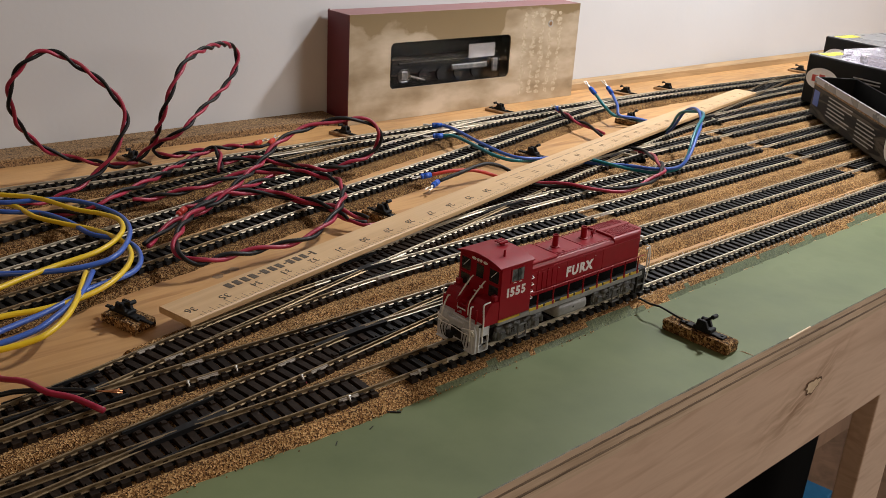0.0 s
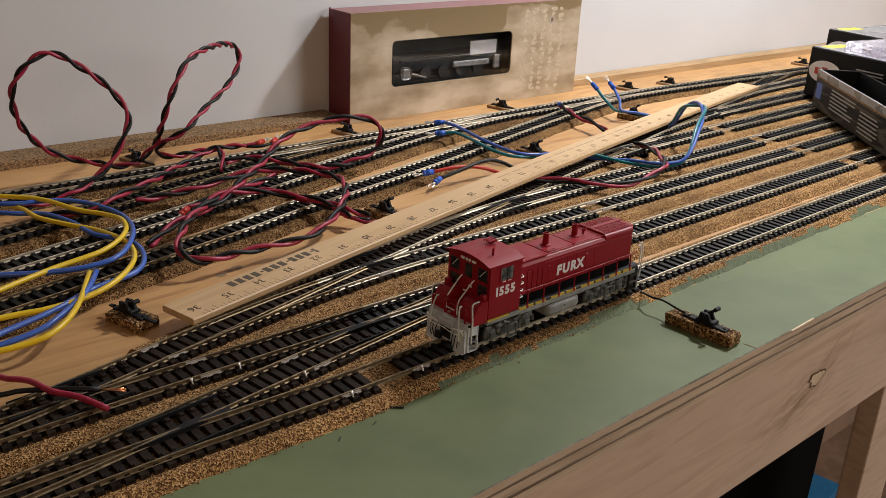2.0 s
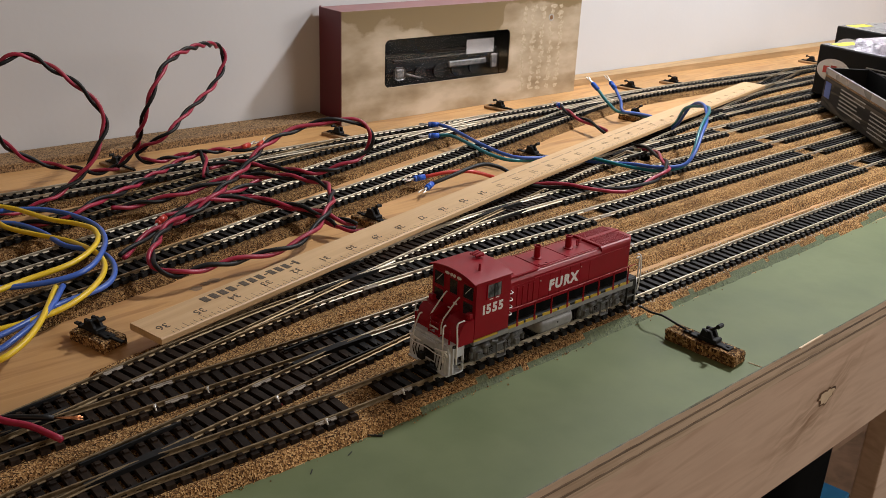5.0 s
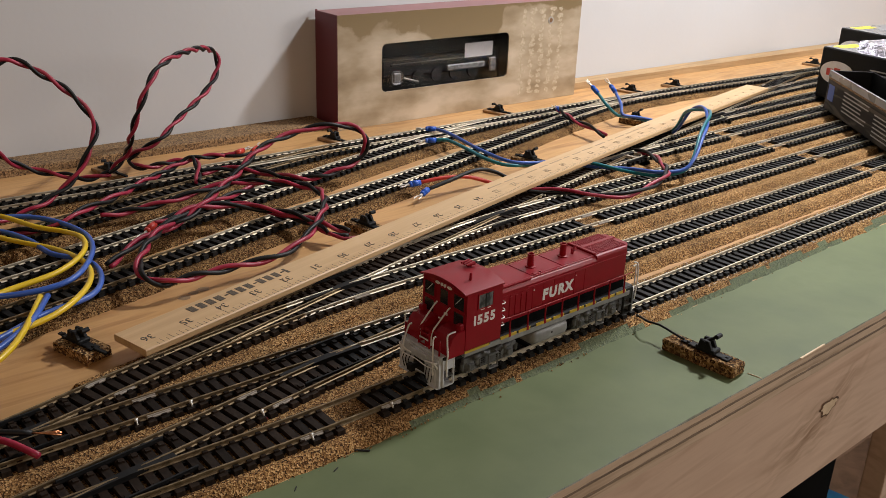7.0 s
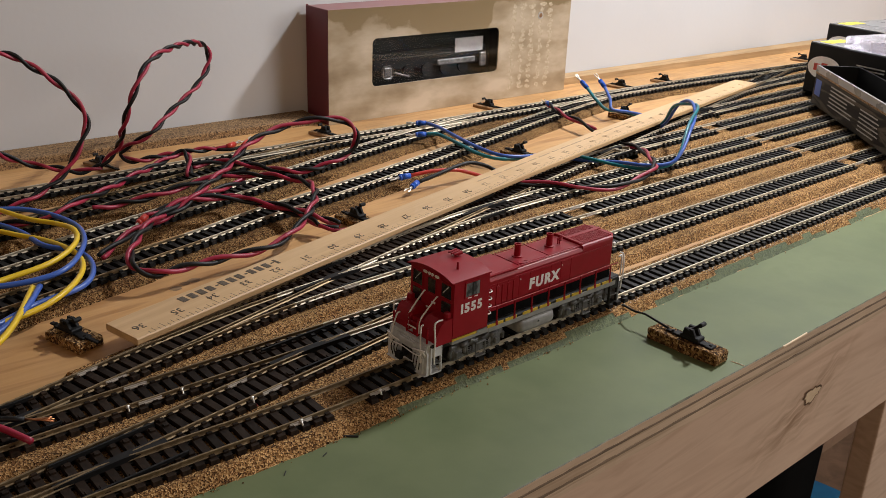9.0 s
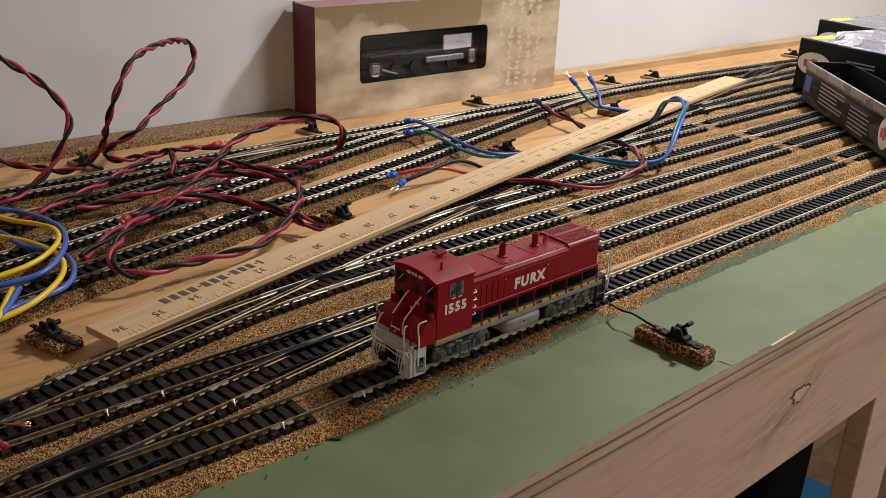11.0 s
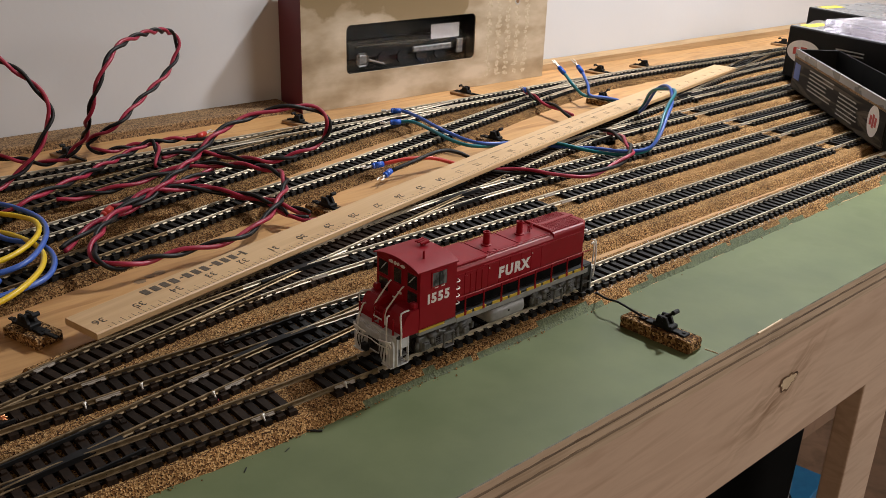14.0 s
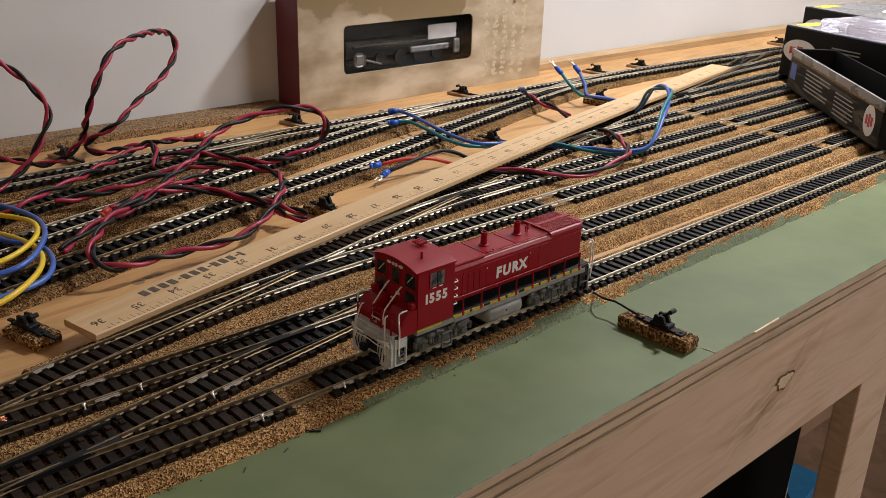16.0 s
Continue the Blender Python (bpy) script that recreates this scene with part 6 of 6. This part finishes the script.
            for z in (1.6, 6.8):
                mpart("step", steel if z < 3 else LOCO_GREY, (min(x - s * 1.6, x - s * 8.2), max(x - s * 1.6, x - s * 8.2), min(y * 12.6, y * 16.7), max(y * 12.6, y * 16.7), z, z + 0.7), bevel=0.1)
            mpart("step_back", LOCO_GREY, (min(x - s * 1.6, x - s * 8.2), max(x - s * 1.6, x - s * 8.2), min(y * 12.2, y * 12.7), max(y * 12.2, y * 12.7), 2.0, 15.0), bevel=0.1)
            # hose loop on the pilot's upper corner
            c = [(x + s * (1.6 + 1.2 * math.sin(q * math.pi / 5)), y * (12.9 + 1.6 * math.cos(q * math.pi / 5)), 13.4 + 2.2 * math.sin(q * math.pi / 5)) for q in range(-2, 8)]
            rod("hose_loop", WHITE_PAINT, [c + [(x + s * 1.5, y * 12.0, 8.0)]], 0.5, "pale looped hose")
            mpart("pilot_rib", PILOT_GREY, (min(x, x + s * 1.7), max(x, x + s * 1.7), min(y * 8.4, y * 9.4), max(y * 8.4, y * 9.4), 1.6, 12.0), (min(x, x + s * 1.7), max(x, x + s * 1.7), min(y * 12.6, y * 13.6), max(y * 12.6, y * 13.6), 1.6, 11.0), bevel=0.3)
            for q in (6.6, 8.9, 11.2):
                rod("air_hose", BLACK, [[(x + s * 1.0, y * q, 11.5), (x + s * 2.2, y * (q + 0.5), 8.0), (x + s * 1.8, y * (q - 0.6), 3.4)]], 0.28)
        mpart("footboard", PILOT_GREY, (min(x, x + s * 2.2), max(x, x + s * 2.2), -15.6, -7.8, 0.9, 1.6), (min(x, x + s * 2.2), max(x, x + s * 2.2), 7.8, 15.6, 0.9, 1.6), bevel=0.2, label="pale grey footboard")
        mpart("coupler_pocket", LOCO_DARK, (min(x, x + s * 1.2), max(x, x + s * 1.2), -4.4, 4.4, 5.4, 12.0), bevel=0.3)
        mpart("coupler", BLACK, (min(x, x + s * 6.5), max(x, x + s * 6.5), -1.4, 1.4, 7.6, 10.2), (min(x + s * 5, x + s * 8), max(x + s * 5, x + s * 8), -2.6, 1.6, 7.2, 11.2), bevel=0.5, label="black knuckle coupler")
        mpart("drop_plate", PILOT_GREY, (min(x, x + s * 2.0), max(x, x + s * 2.0), -6.5, 6.5, 13.6, 16.8), bevel=0.4)
    # fuel tank and air tanks
    bm = bmesh.new()
    vs = mbox(bm, -7.5, 21.5, -15.2, 15.2, 2.8, 11.8, bevel=3.4, seg=5)
    part("fuel_tank", bm, TANK_GREY, loco, "grey rounded fuel tank", smooth=True)
    for s in (-1, 1):
        bm = bmesh.new()
        cyl(bm, (-14 * U, s * 14.6 * U, 12.9 * U), (24 * U, s * 14.6 * U, 12.9 * U), 0.9 * U, seg=12)
        part("air_pipe", bm, LOCO_GREY, loco, smooth=True)
    mpart("tank_bolt", LOCO_DARK, (6.6, 7.6, -15.5, -15.1, 7.6, 8.6), bevel=0.1)
    # trucks
    for cx in (-38.5, 47):
        tr = new("truck")
        tr.parent = loco
        tr.location = (cx * U, 0, 0)
        tr["label"] = "grey four-wheel truck"
        bm = bmesh.new()
        mbox(bm, -17, 17, -8.5, 8.5, 8.5, 12.5, bevel=0.5)
        # second box is added between the wheels to block light under the loco
        mbox(bm, -20, 20, -6.4, 6.4, 1.0, 8.6, bevel=0.8)
        part("bolster_light_block", bm, LOCO_DARK, tr)
        for s in (-1, 1):
            bm = bmesh.new()
            y0, y1 = sorted((s * 11.6, s * 13.8))
            mbox(bm, -19, 19, y0, y1, 8.2, 11.0, bevel=0.5)
            mbox(bm, -8.5, 8.5, y0, y1, 3.0, 9, bevel=0.8)
            mbox(bm, -17.5, 17.5, y0 + 0.7, y1 - 0.7, 2.2, 4.2, bevel=0.4)
            for ax in (-14, 14):
                mbox(bm, ax - 3.4, ax + 3.4, y0, y1, 2.0, 9.5, bevel=0.8)
                cyl(bm, (ax * U, s * 13.4 * U, 5.9 * U), (ax * U, s * 15.0 * U, 5.9 * U), 2.0 * U, 1.7 * U, 14)
                for q in (-5.2, 5.2):
                    cyl(bm, ((ax + q) * U, s * 13.2 * U, 5.2 * U), ((ax + q) * U, s * 13.2 * U, 8.8 * U), 1.1 * U, seg=10)
            cyl(bm, (-6.8 * U, s * 14.8 * U, 12.2 * U), (-2 * U, s * 14.8 * U, 10.4 * U), 1.1 * U, seg=10)
            cyl(bm, (6.8 * U, s * 14.8 * U, 12.2 * U), (2 * U, s * 14.8 * U, 10.4 * U), 1.1 * U, seg=10)
            part("side_frame", bm, TRUCK_GREY, tr, "grey truck side frame")
            for q in (-14, 14):
                mpart("journal_box", TRUCK_GREY, (q - 2.2, q + 2.2, min(s * 13.6, s * 15.2), max(s * 13.6, s * 15.2), 3.8, 7.6), bevel=0.6, parent=tr)
                mpart("brake_shoe", LOCO_DARK, (q - 5.6, q - 4.0, min(s * 10.4, s * 11.8), max(s * 10.4, s * 11.8), 2.0, 7.0), (q + 4.0, q + 5.6, min(s * 10.4, s * 11.8), max(s * 10.4, s * 11.8), 2.0, 7.0), bevel=0.3, parent=tr)
            for q in (-6.6, -5.0, 5.0, 6.6):
                coil = [(q + 0.75 * math.cos(k * 1.05), s * 14.3 + 0.75 * math.sin(k * 1.05), 4.6 + k * 0.2) for k in range(20)]
                rod("spring", TRUCK_GREY, [coil], 0.24, parent=tr)
            mpart("truck_step", LOCO_GREY, (-3.6, 3.6, min(s * 14.6, s * 17.0), max(s * 14.6, s * 17.0), 1.4, 2.2), (-3.6, -2.8, min(s * 15.6, s * 16.6), max(s * 15.6, s * 16.6), 1.6, 9.6), (2.8, 3.6, min(s * 15.6, s * 16.6), max(s * 15.6, s * 16.6), 1.6, 9.6), (-3.6, 3.6, min(s * 15.0, s * 16.6), max(s * 15.0, s * 16.6), 9.2, 10.2), bevel=0.25, parent=tr, label="grey hanging step")
            for q in (-10.5, 10.5):
                bm = bmesh.new()
                cyl(bm, ((q - 2.4) * U, s * 14.6 * U, 10.6 * U), ((q + 2.4) * U, s * 14.6 * U, 10.6 * U), 1.5 * U, seg=12)
                part("brake_cylinder", bm, TRUCK_GREY, tr, smooth=True)
                rod("brake_rod", TRUCK_GREY, [[(q * 0.78, s * 14.2, 10.5), (q * 0.72, s * 14.3, 3.6)]], 0.45, parent=tr)
            # raised black boxes painted as the dark of openings in the side frame
            mpart("frame_gap_shade", BLACK, (-7.4, -4.2, min(s * 13.7, s * 14.0), max(s * 13.7, s * 14.0), 5.2, 8.4), bevel=0.2, parent=tr)
            mpart("frame_gap_shade", BLACK, (4.2, 7.4, min(s * 13.7, s * 14.0), max(s * 13.7, s * 14.0), 5.2, 8.4), bevel=0.2, parent=tr)
        for ax in (-14, 14):
            bm = bmesh.new()
            for s in (-1, 1):
                cyl(bm, (0, s * 7.4 * U, 0), (0, s * 9.9 * U, 0), 5.6 * U, 5.6 * U, 24)
                cyl(bm, (0, s * 6.9 * U, 0), (0, s * 7.5 * U, 0), 6.3 * U, 6.3 * U, 24)
            cyl(bm, (0, -9 * U, 0), (0, 9 * U, 0), 1.2 * U, seg=10)
            for k in range(4):
                c, d = math.cos(k * math.pi / 2) * 3 * U, math.sin(k * math.pi / 2) * 3 * U
                cyl(bm, (c, -10.0 * U, d), (c, 10.0 * U, d), 0.6 * U, seg=8)
            wh = part("wheelset", bm, WHEEL_METAL, tr, "metal wheels on an axle")
            wh.location = (ax * U, 0, 5.6 * U)
            WHEELS.append((wh, ax * U))


WHEELS = []
TANK_GREY = material("tank_grey_paint", [(0.3, (0.20, 0.20, 0.20)), (0.7, (0.27, 0.27, 0.27))], 250, 3, (0.4, 0.5), big=0.15, big_scale=60)
# grey patches put a pale reflection into the side windows' colour
SIDE_WINDOW_SHEEN = material("window_reflection_grey", [(0.35, (0.03, 0.03, 0.033)), (0.6, (0.16, 0.165, 0.17))], 260, 3, (0.1, 0.2), stretch=(1, 1, 0.6))
WINDOW = material("dark_window_glass", [(0.3, (0.012, 0.012, 0.014)), (0.7, (0.02, 0.02, 0.022))], 80, 2, (0.08, 0.16))
LENS = material("headlight_lens", [(0.3, (0.80, 0.78, 0.74)), (0.7, (0.86, 0.84, 0.80))], 80, 2, (0.08, 0.14), coat=1.0)
locomotive()

# ---- sleepers, last ----
for key in ROUTES:
    sleepers(key, TRACKS[key])

# ---- what moves: the locomotive rolls to a stop ----
ROLL = [(0.0, 0.0098), (0.25, 0.0077), (0.5, 0.0056), (0.75, 0.0036), (1.0, 0.0019), (1.25, 0.0007), (1.5, 0.0), (1.8, 0.0), (16.0, 0.0)]


def motions():
    walk(loco, [(t, pose(LOCO_AT[0] + d, LOCO_AT[1], LOCO_AT[2])) for t, d in ROLL])
    for wh, ax in WHEELS:
        walk(wh, [(t, pose(ax, 0, 0.0056, 0, math.degrees(d / 0.0056) % 360 if d < 0.008 else math.degrees(d / 0.0056), 0)) for t, d in ROLL])


motions()
